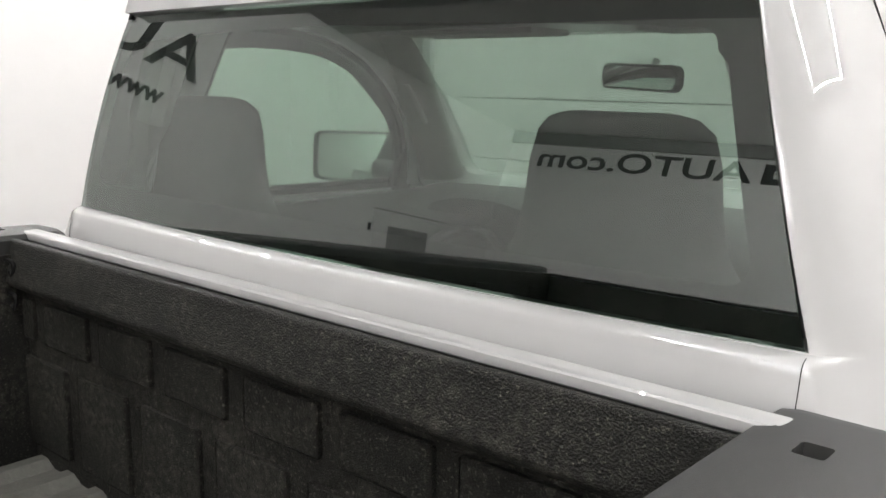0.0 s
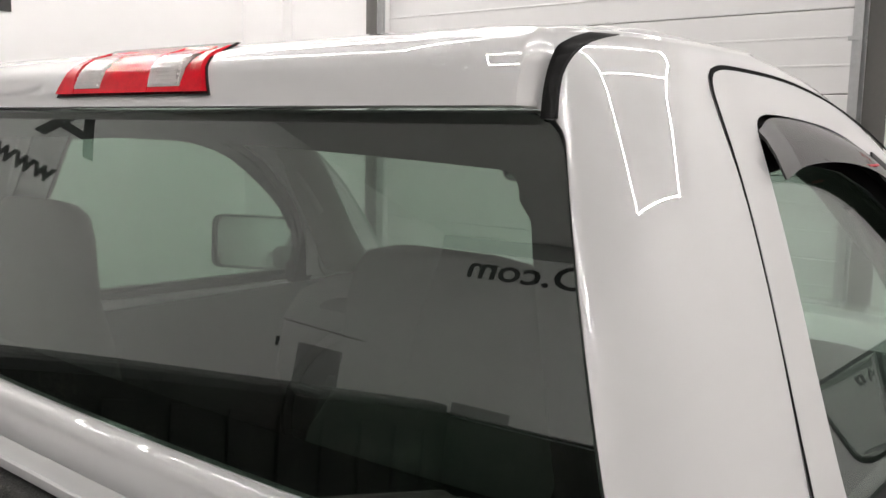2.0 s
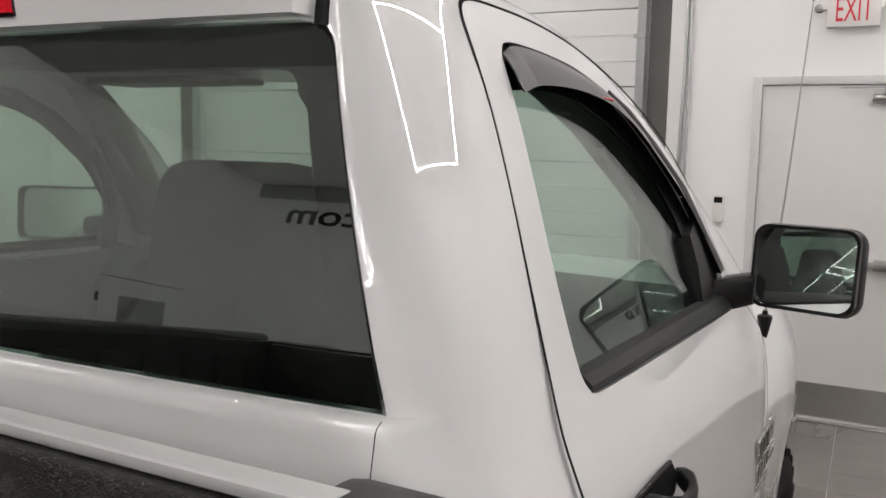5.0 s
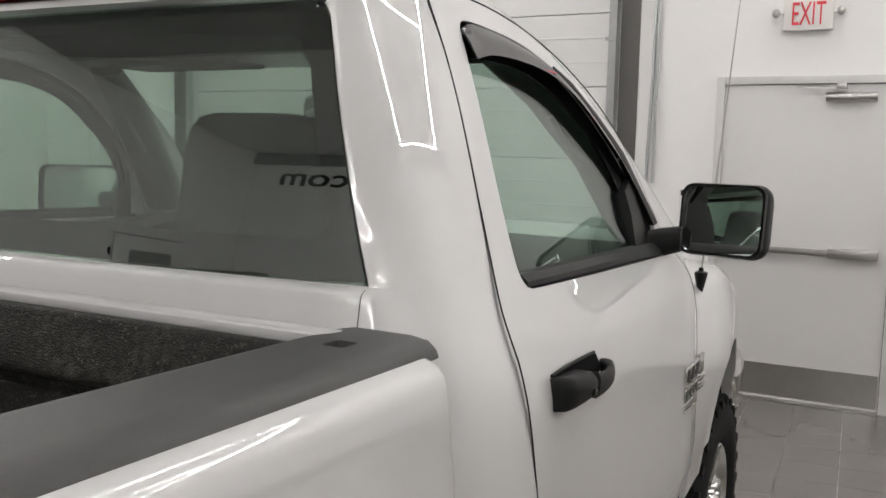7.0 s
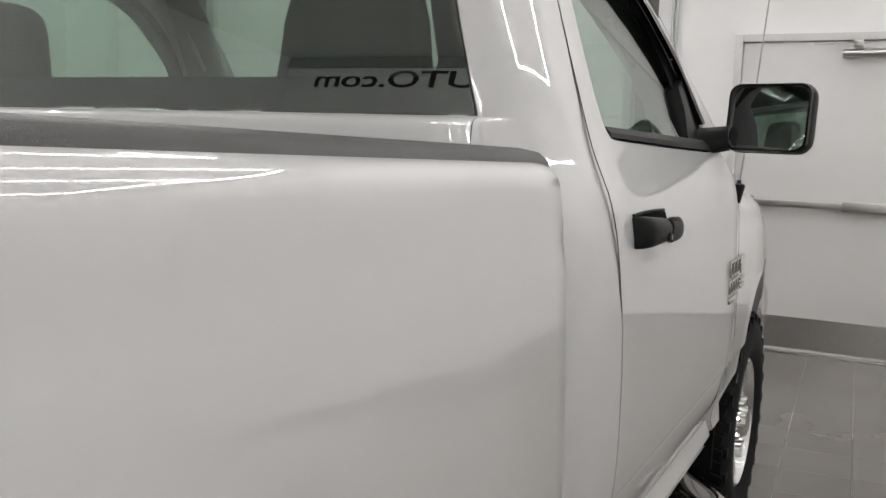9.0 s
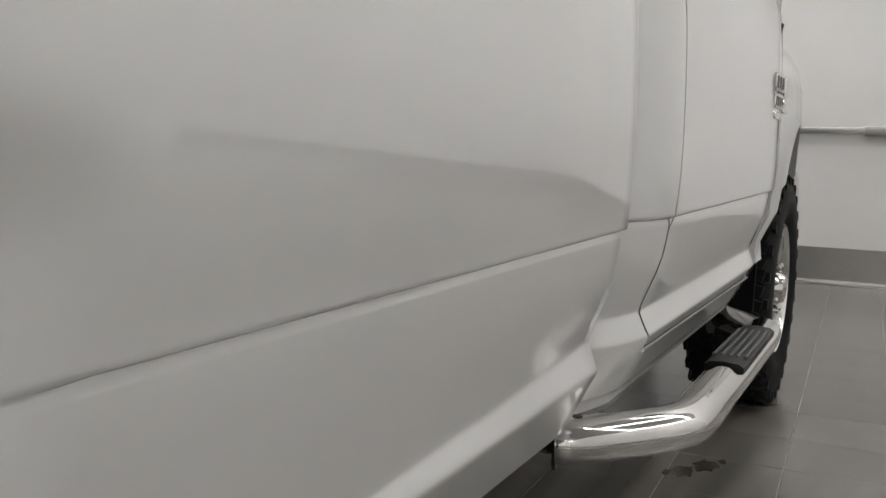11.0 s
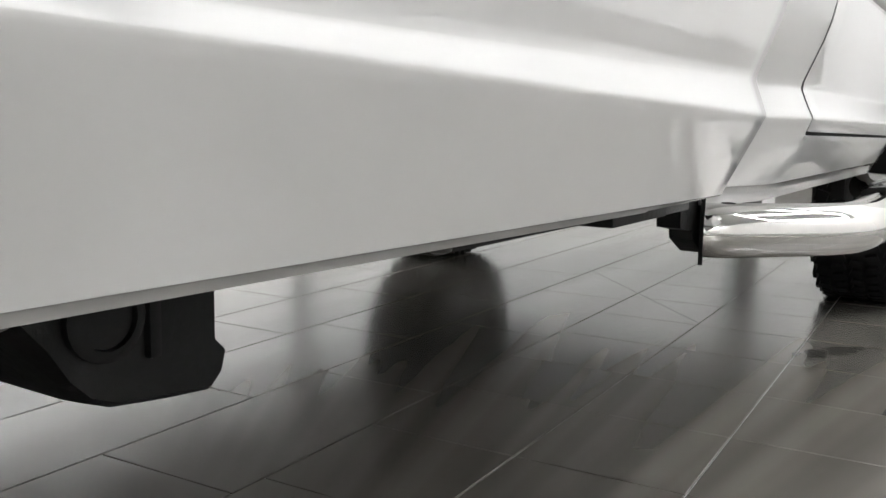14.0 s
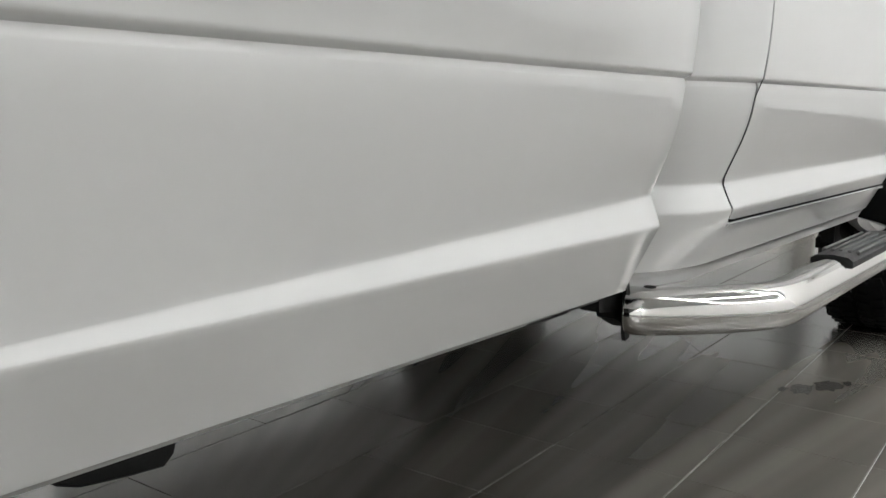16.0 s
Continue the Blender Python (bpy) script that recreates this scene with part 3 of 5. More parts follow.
nose = to_mesh(loft([nose_ring(y) for y in (1.379, 1.5, 1.7, 1.9, 2.1, 2.3, 2.5, 2.65, 2.8, 2.92, 3.02)]))
WY, WZ, WR = 2.07, 0.41, 0.41


def arch_cut(s):
    ol = []
    for k in range(33):
        a = math.pi * k / 32
        ol.append((WY + 0.60 * math.cos(a), 0.42 + 0.60 * math.sin(a)))
    ol += [(WY - 0.62, 0.2), (WY + 0.62, 0.2)]
    return prism(ol, "x", 0.60 if s > 0 else -1.3, 1.3 if s > 0 else -0.60)


nose = boolean(nose, [arch_cut(1), arch_cut(-1)])
mesh_part("front_body", nose, WHITE, truck, "white bonnet and front wings", 38)

# bed: outer panels, inner liner
YT = -2.56
RY = -1.68
YBF = -0.075


def rail_z(y):
    return 1.385 - 0.022 * (y - YBF)


def bed_half(s):
    prof = [(0.4765, 0.934)] + [(z, w) for z, w in SIDE if 0.475 <= z <= 0.80] + [(z, side_w(z)) for z in (0.805, 0.815, 0.83, 0.85, 0.875, 0.90, 0.93, 0.96, 1.0, 1.04, 1.08, 1.12, 1.15, 1.19, 1.22, 1.25, 1.275)] + [(1.30, 1.0133), (1.33, 1.0098), (1.35, 1.0066), (1.361, 1.003), (1.37, 0.997), (1.377, 0.9875), (1.382, 0.974)]
    ys = [YBF, YBF - 0.004, YBF - 0.015, YBF - 0.06, -0.16, -0.27, -0.337, -0.342] + [-1.012, -1.03, -1.055, -1.082, -1.12] + [YBF - 0.3 - 0.1 * k for k in range(22)]
    ys[-1] = YT
    ys = sorted(set(ys), reverse=True)
    rings = []
    for y in ys:
        f = (rail_z(y) - 1.385)
        k = 0.012 if y == YBF else (0.004 if y == YBF - 0.004 else 0.0)
        fade = min(1.0, max(0.0, (-1.012 - y) / 0.07))
        fl = min(1.0, max(0.0, (-1.0 - y) / 0.6)) ** 2 * 0.02
        far = YBF - y
        bulge = 0.022 * min(1.0, far / 0.95)
        crown = 0.014 * min(1.0, far / 0.22)
        soft = 0.7 * min(1.0, far / 1.1)

        def slide(z):
            """The upper line of the lit band sinks to the fold towards the wheel."""
            if not 0.5825 < z < 0.72:
                return z
            return z - 0.8 * min(1.0, far / 1.05) * 0.0435 * (min(1.0, (z - 0.5825) / 0.0435) if z < 0.626 else (0.72 - z) / 0.094)

        def flat(z, w):
            if 0.5825 < z < 0.72:
                w += soft * (0.9918 + (1.007 - 0.9918) * (z - 0.5825) / 0.1375 - w)
            w += bulge * min(1.0, max(0.0, (1.34 - z) / 0.39))
            if z > 0.795:
                w += crown * lerp_table([(0.793, 0.0), (0.84, 0.36), (0.90, 0.76), (0.96, 0.96), (1.02, 1.0), (1.08, 0.93), (1.30, 0.0)], z)
            return w + fade * (1.0235 + bulge - w) if 0.70 < z < 0.9 else w
        r = [(s * (flat(z, w) - k + (fl if z < 0.8 else 0)), y, slide(z) + f * max(0, (z - 0.9) / 0.48) + lerp_table([(0.47, 0.018), (0.5, 0.018), (0.575, 0.016), (0.63, 0.016), (0.74, 0.004), (0.80, 0.006), (0.9, 0.0)], z) * min(far, 1.3)) for z, w in prof]
        if y > -0.34:
            r = [(max(p[0], s * 0.9395) if s > 0 else min(p[0], s * 0.9395), y, max(p[2], 0.4825)) for p in r]
        r += [(s * (0.955 - k), y, rail_z(y)), (s * 0.84, y, rail_z(y)), (s * 0.84, y, rail_z(y) - 0.03)]
        r += [(s * 0.90, y, 1.2), (s * 0.92, y, 0.8), (s * 0.90, y, 0.6), (s * 0.875, y, 0.484 if y > -0.34 else 0.4765 + 0.018 * min(far, 1.3))]
        rings.append(r)
    me = to_mesh(loft(rings))
    ol = [(RY + 0.53 * math.cos(math.pi * k / 24), 0.42 + 0.53 * math.sin(math.pi * k / 24)) for k in range(25)] + [(RY - 0.53, 0.2), (RY + 0.53, 0.2)]
    return boolean(me, [prism(ol, "x", 0.5 if s > 0 else -1.3, 1.3 if s > 0 else -0.5)])


for s in (1, -1):
    mesh_part("bed_side", bed_half(s), WHITE, truck, "white pickup bed side panel", 38)

# bed front wall: white flange over a moulded black liner
part("bed_front_wall", box(-0.86, 0.86, -0.105, -0.078, 0.80, 1.383, 0.006), WHITE, truck, "white front bed wall with a rolled top edge")
bm = box(-0.835, 0.835, -0.140, -0.108, 0.86, 1.385, 0.008)
part("bed_flange", box(-0.85, 0.85, -0.121, -0.079, 1.386, 1.405, 0.007, 3), WHITE, truck, "bright white top flange of the bed wall")
liner_me = to_mesh(bm)
liner = mesh_part("bed_liner_front", liner_me, LINER, truck, "scuffed black plastic bed liner panel")
part("liner_ledge", loft([[(x, y, z) for y, z in rounded([(-0.139, 1.395), (-0.158, 1.395), (-0.182, 1.305), (-0.172, 1.292), (-0.139, 1.292)], 0.01, 3)] for x in (-0.82, -0.815, 0.815, 0.82)]), LINER, liner)
for cx in (-0.845, -0.615, -0.385, -0.155, 0.08, 0.31, 0.54, 0.77):
    a, b = max(-0.83, cx - 0.092), min(0.83, cx + 0.092)
    part("liner_pad", box(a, b, -0.150, -0.139, 1.175, 1.268, 0.0095, 3), LINER, liner)
for cx in (-0.72, -0.48, -0.24, 0.0, 0.24, 0.48, 0.72):
    part("liner_pad", box(cx - 0.095, cx + 0.095, -0.150, -0.139, 0.93, 1.135, 0.0095, 3), LINER, liner)
bm = bmesh.new()
xs = [i * 0.03 - 0.84 for i in range(57)]
rows = []
for y in (-0.10, YT):
    rows.append([bm.verts.new((x, y, 0.885 + (0.016 if (i // 2) % 2 else 0.0))) for i, x in enumerate(xs)])
for i in range(len(xs) - 1):
    bm.faces.new((rows[0][i], rows[0][i + 1], rows[1][i + 1], rows[1][i]))
part("bed_floor", bm, BEDFLOOR, truck, "ribbed black plastic bed floor", 20)
for s in (1, -1):
    bm = prism([(-0.11, 0.87), (YT, 0.87), (YT, 1.405), (-0.11, 1.362)], "x", s * 0.80, s * 0.838)
    part("liner_side", bm, LINER, truck, "black plastic bed liner side")
    for k in range(9):
        y = -0.35 - k * 0.25
        part("liner_rib", box(min(s * 0.782, s * 0.80), max(s * 0.782, s * 0.80), y - 0.06, y + 0.06, 0.9, 1.3, 0.012), LINER, truck)
tailgate = part("tailgate", box(-0.80, 0.80, YT, YT + 0.05, 0.80, 1.40, 0.02), WHITE, truck, "white tailgate with a black liner")
part("tailgate_liner", box(-0.79, 0.79, YT + 0.051, YT + 0.075, 0.88, 1.39, 0.01), LINER, tailgate)
part("tailgate_cap", box(-0.80, 0.80, YT - 0.004, YT + 0.07, 1.4005, 1.415, 0.006), CAPGREY, tailgate)


# plastic rail caps with stake pockets
def rail_cap(s):
    prof = [(0.812, -0.030), (0.812, 0.004), (0.82, 0.014), (0.84, 0.018), (0.93, 0.017), (0.957, 0.012), (0.970, 0.000), (0.974, -0.010), (0.962, -0.010), (0.95, 0.001), (0.83, 0.001), (0.83, -0.03)]
    ys = [-0.035, -0.042, -0.058, -0.10] + [-0.2 - 0.1 * k for k in range(24)]
    rings = []
    for i, y in enumerate(ys):
        k = (0.6, 0.9, 0.985, 1.0)[i] if i < 4 else 1.0
        rings.append([(s * (0.89 + (x - 0.89) * (1 - (1 - k) * (0.35 if x > 0.89 else 0.05))), y, rail_z(y) + 0.001 + z * (k if z > 0 else 1)) for x, z in prof])
    me = to_mesh(loft(rings))
    me = boolean(me, [box(min(s * 0.876, s * 0.908), max(s * 0.876, s * 0.908), -0.176, -0.138, 1.2, 1.6, 0.006)])
    ob = mesh_part("rail_cap", me, CAPGREY, truck, "grained dark grey plastic rail cap")
    part("pocket_plug", box(min(s * 0.870, s * 0.914), max(s * 0.870, s * 0.914), -0.182, -0.132, 1.38, 1.39), SEAM, ob)
    return ob


for s in (1, -1):
    rail_cap(s)

# glass


def rear_pt(x, z, d=0.0):
    h = z - 1.448
    return (x, 0.004 + 0.08 * h + 0.273 * h * h + bow(x) + d, z)


def rear_sheet(outline_x, z0, z1, d, thick, n=24):
    """A curved sheet lying in the rear window, between z0 and z1."""
    bm = bmesh.new()
    rows = []
    for i in range(61):
        z = z0 + (z1 - z0) * i / 60
        hw = outline_x(z)
        rows.append([bm.verts.new(rear_pt(-hw + 2 * hw * k / n, z, d)) for k in range(n + 1)])
    for a, b in zip(rows, rows[1:]):
        for k in range(n):
            bm.faces.new((a[k], a[k + 1], b[k + 1], b[k]))
    ext = bmesh.ops.extrude_face_region(bm, geom=bm.faces[:])
    for v in ext["geom"]:
        if isinstance(v, bmesh.types.BMVert):
            v.co.y += thick
    return bm


def glass_hw(z):
    t = (z - 1.451) / (1.876 - 1.451)
    hw = 0.822 + (0.702 - 0.822) * t
    e = min(1.0, max(0.0, (1.876 - z) / 0.045))
    return hw - 0.045 * (1 - math.sqrt(max(0.0, 1 - (1 - e) ** 2)))


rear_window = part("rear_window", rear_sheet(glass_hw, 1.451, 1.876, -0.001, 0.0015), GLASS_BACK, truck, "dark tinted reflective rear window")
# black printed border round the pane, with a rounded clear opening


def clear_hw(z):
    return lerp_table([(1.505, 0.757), (1.642, 0.721), (1.749, 0.692), (1.84, 0.668)], z)


def clear_edge():
    """Half outlines of the clear opening and of the pane, from the middle of the sill to the middle of the top."""
    inner, outer = [], []
    z0, z1, r = 1.511, 1.836, 0.028
    n = 12
    for k in range(n):
        t = k / n
        inner.append((t * (clear_hw(z0) - r), z0))
        outer.append((t * (glass_hw(1.4535) - 0.02), 1.4535))
    for k in range(7):
        a = math.pi / 2 * k / 6
        inner.append((clear_hw(z0 + r) - r + r * math.sin(a), z0 + r - r * math.cos(a)))
        outer.append((glass_hw(1.4535) - 0.003 - 0.017 * (1 - k / 6), 1.4535))
    for k in range(1, 14):
        t = k / 14
        zi, zo = z0 + r + (z1 - 0.018 - r - z0 - r) * t, 1.4535 + (1.82 - 1.4535) * t
        inner.append((clear_hw(zi), zi))
        outer.append((glass_hw(zo) - 0.003, zo))
    for k in range(7):
        a = math.pi / 2 * k / 6
        zi = z1 - 0.018 - r + r * math.sin(a)
        inner.append((clear_hw(z1) - r + r * math.cos(a), zi))
        zo = 1.82 + 0.0535 * k / 6
        outer.append((glass_hw(zo) - 0.003, zo))
    xo, xi = outer[-1][0], inner[-1][0]
    for k in range(1, n + 1):
        t = 1 - k / n
        inner.append((t * xi, z1 - 0.018 * t * t))
        outer.append((t * xo, 1.8735))
    return inner, outer


inner, outer = clear_edge()
inner += [(-x, z) for x, z in inner[::-1][1:-1]]
outer += [(-x, z) for x, z in outer[::-1][1:-1]]
bm = bmesh.new()
ra = [bm.verts.new(rear_pt(x, z, 0.005)) for x, z in inner]
rb = [bm.verts.new(rear_pt(x, z, 0.005)) for x, z in outer]
for i in range(len(ra)):
    j = (i + 1) % len(ra)
    bm.faces.new((ra[i], ra[j], rb[j], rb[i]))
part("printed_border", bm, GLOSSB, rear_window, "black printed glass border", 0)
bm = bmesh.new()
rows = []
for i in range(10):
    z = 1.42 + (1.885 - 1.42) * i / 9
    hw = side_w(z) - 0.06
    yf = lerp_table(FRONT, z) - 0.03
    rows.append([bm.verts.new((-hw + 2 * hw * k / 20, yf + 0.17 * (1 - ((-1 + 2 * k / 20)) ** 2), z)) for k in range(21)])
for a, b in zip(rows, rows[1:]):
    for k in range(20):
        bm.faces.new((a[k], a[k + 1], b[k + 1], b[k]))
part("windscreen", bm, GLASS_FRONT, truck, "clear tinted windscreen")

# high brake light on the roof edge


def lamp_sheet(x0, x1, d, slant0=0.0, slant1=0.0, zlo=1.895, zhi=1.960):
    x0, x1, slant0, slant1 = x0 * 0.82 + 0.035, x1 * 0.82 + 0.035, slant0 * 0.82, slant1 * 0.82
    zlo, zhi = (1.893 + (v - 1.884) * 0.073 / 0.082 for v in (zlo, zhi))
    bm = bmesh.new()
    n = 8
    rows = []
    for i in range(7):
        t = i / 6
        z = zlo + (zhi - zlo) * t
        a, b = x0 + slant0 * t, x1 + slant1 * t
        rows.append([bm.verts.new((a + (b - a) * k / n, smooth_table(REAR, z) + lerp_table(LIP, z) + bow(a + (b - a) * k / n) - d, z)) for k in range(n + 1)])
    for p, q in zip(rows, rows[1:]):
        for k in range(n):
            bm.faces.new((p[k], p[k + 1], q[k + 1], q[k]))
    ext = bmesh.ops.extrude_face_region(bm, geom=bm.faces[:])
    for v in ext["geom"]:
        if isinstance(v, bmesh.types.BMVert):
            v.co.y += d + 0.004
    return bm


brake = part("brake_light", lamp_sheet(-0.228, 0.228, 0.003, 0.05, -0.05, 1.884, 1.966), GLOSSB, truck, "red and clear high brake light")
part("red_lens", lamp_sheet(-0.072, 0.072, 0.009, 0.008, -0.008, 1.890, 1.961), REDLENS, brake)
for s in (1, -1):
    a = sorted((s * 0.073, s * 0.157))
    lens = part("clear_lens", lamp_sheet(a[0], a[1], 0.009, -0.008 * s, -0.012 * s, 1.898, 1.946), CLEARLENS, brake, "ribbed clear cargo lens")
    for k in range(7):
        z = 1.901 + k * 0.0064
        sh = -0.010 * s * k / 7
        part("lens_rib", lamp_sheet(a[0] + 0.004 + sh, a[1] - 0.004 + sh, 0.0115, 0, 0, z, z + 0.0028), CLEARLENS, lens)
    part("red_lens", lamp_sheet(a[0], a[1], 0.0085, -0.01 * s, -0.012 * s, 1.9465, 1.961), REDLENS, brake)
    part("red_lens", lamp_sheet(a[0], a[1], 0.0085, 0, 0, 1.890, 1.8975), REDLENS, brake)
    a = sorted((s * 0.158, s * 0.221))
    part("red_lens", lamp_sheet(a[0], a[1], 0.009, 0.042 if s < 0 else 0.012, -0.012 if s < 0 else -0.042, 1.890, 1.961), REDLENS, brake)

# ditch seal strips between roof and pillars
def rear_surf(x, z):
    w, xe, yb = side_w(z), edge_x(z), smooth_table(REAR, z)
    ax = abs(x)
    if ax <= xe:
        return yb + bow(ax)
    run = [corner(xe, yb + bow(xe), w, PILLAR - bow(xe), k / 60) for k in range(61)]
    best = min((abs(px - ax), py) for px, py in run)
    return best[1]


for s in (1, -1):
    bm = bmesh.new()
    vs = []
    for i in range(25):
        t = i / 24
        z = 1.868 + (1.957 - 1.868) * t
        xc = 0.690 - 0.004 * math.sin(math.pi * t)
        hw = 0.0078 - 0.001 * t
        xa, xb = xc - hw, xc + hw
        vs.append([bm.verts.new((s * xa, rear_surf(xa, z) - 0.006, z)), bm.verts.new((s * xc, rear_surf(xc, z) - 0.008, z)), bm.verts.new((s * xb, rear_surf(xb, z) - 0.005, z)),
                   bm.verts.new((s * xb, rear_surf(xb, z) + 0.012, z)), bm.verts.new((s * xa, rear_surf(xa, z) + 0.012, z))])
    for a, b in zip(vs, vs[1:]):
        for i in range(5):
            bm.faces.new((a[i], a[(i + 1) % 5], b[(i + 1) % 5], b[i]))
    bm.faces.new(vs[0][::-1])
    bm.faces.new(vs[-1])
    part("roof_seal", bm, TRIMB, truck, "black rubber roof seam strip")


# wheels
def wheel(x, y, s):
    w = new("wheel")
    w.parent = truck
    w["label"] = "polished alloy wheel with an all-terrain tyre"
    w.location = (x, y, WR)
    R = WR
    hw = 0.135
    prof = [(-hw * 0.8, 0.235), (-hw, 0.27), (-hw * 1.02, 0.32), (-hw * 0.98, 0.37), (-hw * 0.85, R - 0.014), (-hw * 0.6, R - 0.010), (0, R - 0.009), (hw * 0.6, R - 0.010), (hw * 0.85, R - 0.014), (hw * 0.98, 0.37),
            (hw * 1.02, 0.32), (hw, 0.27), (hw * 0.8, 0.235)]
    ty = lathe(prof, 64, "x", closed=True)
    # tread lugs
    n = 56
    for k in range(n):
        a = 2 * math.pi * k / n
        for j, (lx, lw) in enumerate(((-0.098, 0.036), (-0.048, 0.034), (0.0, 0.034), (0.048, 0.034), (0.098, 0.036))):
            aa = a + (0.5 if j % 2 else 0.0) * 2 * math.pi / n
            ln = 0.034 if k % 2 else 0.028
            m = Matrix.Rotation(aa, 4, "X") @ Matrix.Translation((lx, 0, R - 0.009)) @ Matrix.Rotation((0.3 if j % 2 else -0.3), 4, "Z")
            join(ty, box(-lw / 2, lw / 2, -ln / 2, ln / 2, -0.004, 0.009), m)
        if k % 2 == 0:
            for e in (-1, 1):
                m = Matrix.Rotation(a, 4, "X") @ Matrix.Translation((e * 0.127, 0, R - 0.032))
                join(ty, box(-0.006, 0.006, -0.016, 0.016, -0.02, 0.02), m)
    part("tyre", ty, TYRE, w, "black all-terrain tyre", 40)
    rim = lathe([(s * 0.10, 0.236), (s * 0.118, 0.236), (s * 0.122, 0.228), (s * 0.112, 0.218), (s * 0.06, 0.205), (-s * 0.10, 0.20), (-s * 0.10, 0.236)], 48, "x", closed=True)
    part("rim", rim, ALLOY, w, "bright alloy rim", 40)
    bm = bmesh.new()
    for k in range(8):
        a = 2 * math.pi * k / 8
        sp = loft([[(s * (0.085 + 0.02 * t) + dx, -wd / 2 * sg, 0.05 + 0.165 * t) for dx, sg in ((0, 1), (0, -1), (-s * 0.035, -1), (-s * 0.035, 1))]
                   for t, wd in ((0.0, 0.055), (0.4, 0.044), (0.8, 0.05), (1.0, 0.075))])
        join(bm, sp, Matrix.Rotation(a, 4, "X"))
    part("spoke", bm, ALLOY, w, "alloy spokes", 30)
    part("brake_disc", lathe([(-s * 0.02, 0.17), (-s * 0.04, 0.17)], 32, "x"), STEEL, w)
    part("inner_shade", lathe([(-s * 0.09, 0.205), (-s * 0.1, 0.205)], 32, "x"), UNDER, w)
    part("hub_cap", lathe([(s * 0.03, 0.062), (s * 0.105, 0.062), (s * 0.118, 0.056), (s * 0.135, 0.048), (s * 0.14, 0.03), (s * 0.142, 0.01)], 32, "x"), CHROME, w, "chrome hub cap", 40)
    for k in range(8):
        a = 2 * math.pi * (k + 0.5) / 8
        part("lug_nut", lathe([(s * 0.085, 0.011), (s * 0.118, 0.011), (s * 0.124, 0.007)], 8, "x", (0, 0.083 * math.cos(a), 0.083 * math.sin(a))), CHROME, w)
    return w


for s in (1, -1):
    wheel(s * 0.855, WY, s)
    wheel(s * 0.855, RY, s)

# wheel arch liners and underside
for s in (1, -1):
    rows = []
    for k in range(25):
        a = math.pi * k / 24
        c, h = math.cos(a), math.sin(a)
        xo = min(0.972, 0.972 * nose_w(WY + 0.59 * c))
        rows.append([(s * x, WY + r * c, 0.42 + r * h) for x, r in ((0.62, 0.585), (xo, 0.597), (xo, 0.575), (0.62, 0.565))])
    part("arch_liner", loft(rows), SEAM, truck, "black plastic wheel arch liner")
    part("frame_rail", box(min(s * 0.40, s * 0.48), max(s * 0.40, s * 0.48), -2.5, 2.9, 0.50, 0.66, 0.01), UNDER, truck, "black chassis rail")
# front bumper, wrapped round both corners
plan = smooth_path([(0.875, 2.615), (0.924, 2.632), (0.938, 2.72), (0.925, 2.90), (0.84, 3.06), (0.62, 3.13), (0.3, 3.15), (0.0, 3.155)], 5)
plan = [(p[0], p[1]) for p in plan]
plan += [(-x, y) for x, y in plan[::-1][1:]]
rows = []
for x, y in plan:
    r = math.hypot(x, y - 2.2)
    ux, uy = x / r, (y - 2.2) / r
    rows.append([(x - ux * d, y - uy * d, z) for d, z in ((0.06, 0.55), (0.02, 0.548), (0.006, 0.562), (0.0, 0.62), (0.0, 0.74), (0.005, 0.79), (0.016, 0.812), (0.06, 0.816))])
part("front_bumper", loft(rows), CHROME, truck, "dull chrome front bumper", 45)
part("cab_floor_pan", box(-0.80, 0.80, 0.05, 1.35, 0.50, 0.60, 0.01), UNDER, truck)
part("bed_underside", box(-0.80, 0.80, YT + 0.1, -0.12, 0.78, 0.86, 0.005), UNDER, truck)
for y in (-2.2, -0.6, 0.7, 1.4):
    part("cross_member", box(-0.40, 0.40, y - 0.04, y + 0.04, 0.52, 0.62, 0.01), UNDER, truck)
part("front_axle", tube([(-0.72, WY, 0.41), (0.72, WY, 0.41)], 0.05), UNDER, truck)
part("rear_axle", tube([(-0.72, RY, 0.41), (0.72, RY, 0.41)], 0.055), UNDER, truck)
part("drive_shaft", tube([(0.0, RY, 0.42), (0.0, 0.6, 0.52)], 0.045), UNDER, truck)


# ---- truck details ----
def rbox(cx, cy, cz, sx, sy, sz, r, seg=3):
    return box(cx - sx / 2, cx + sx / 2, cy - sy / 2, cy + sy / 2, cz - sz / 2, cz + sz / 2, r, seg)


def rounded_rect(w, h, r, n=6):
    out = []
    for sx, sy, a0 in ((1, 1, 0), (-1, 1, 90), (-1, -1, 180), (1, -1, 270)):
        for k in range(n + 1):
            a = radians(a0 + 90 * k / n)
            out.append((sx * (w / 2 - r) + r * math.cos(a), sy * (h / 2 - r) + r * math.sin(a)))
    return out


CONVEX = 1.3


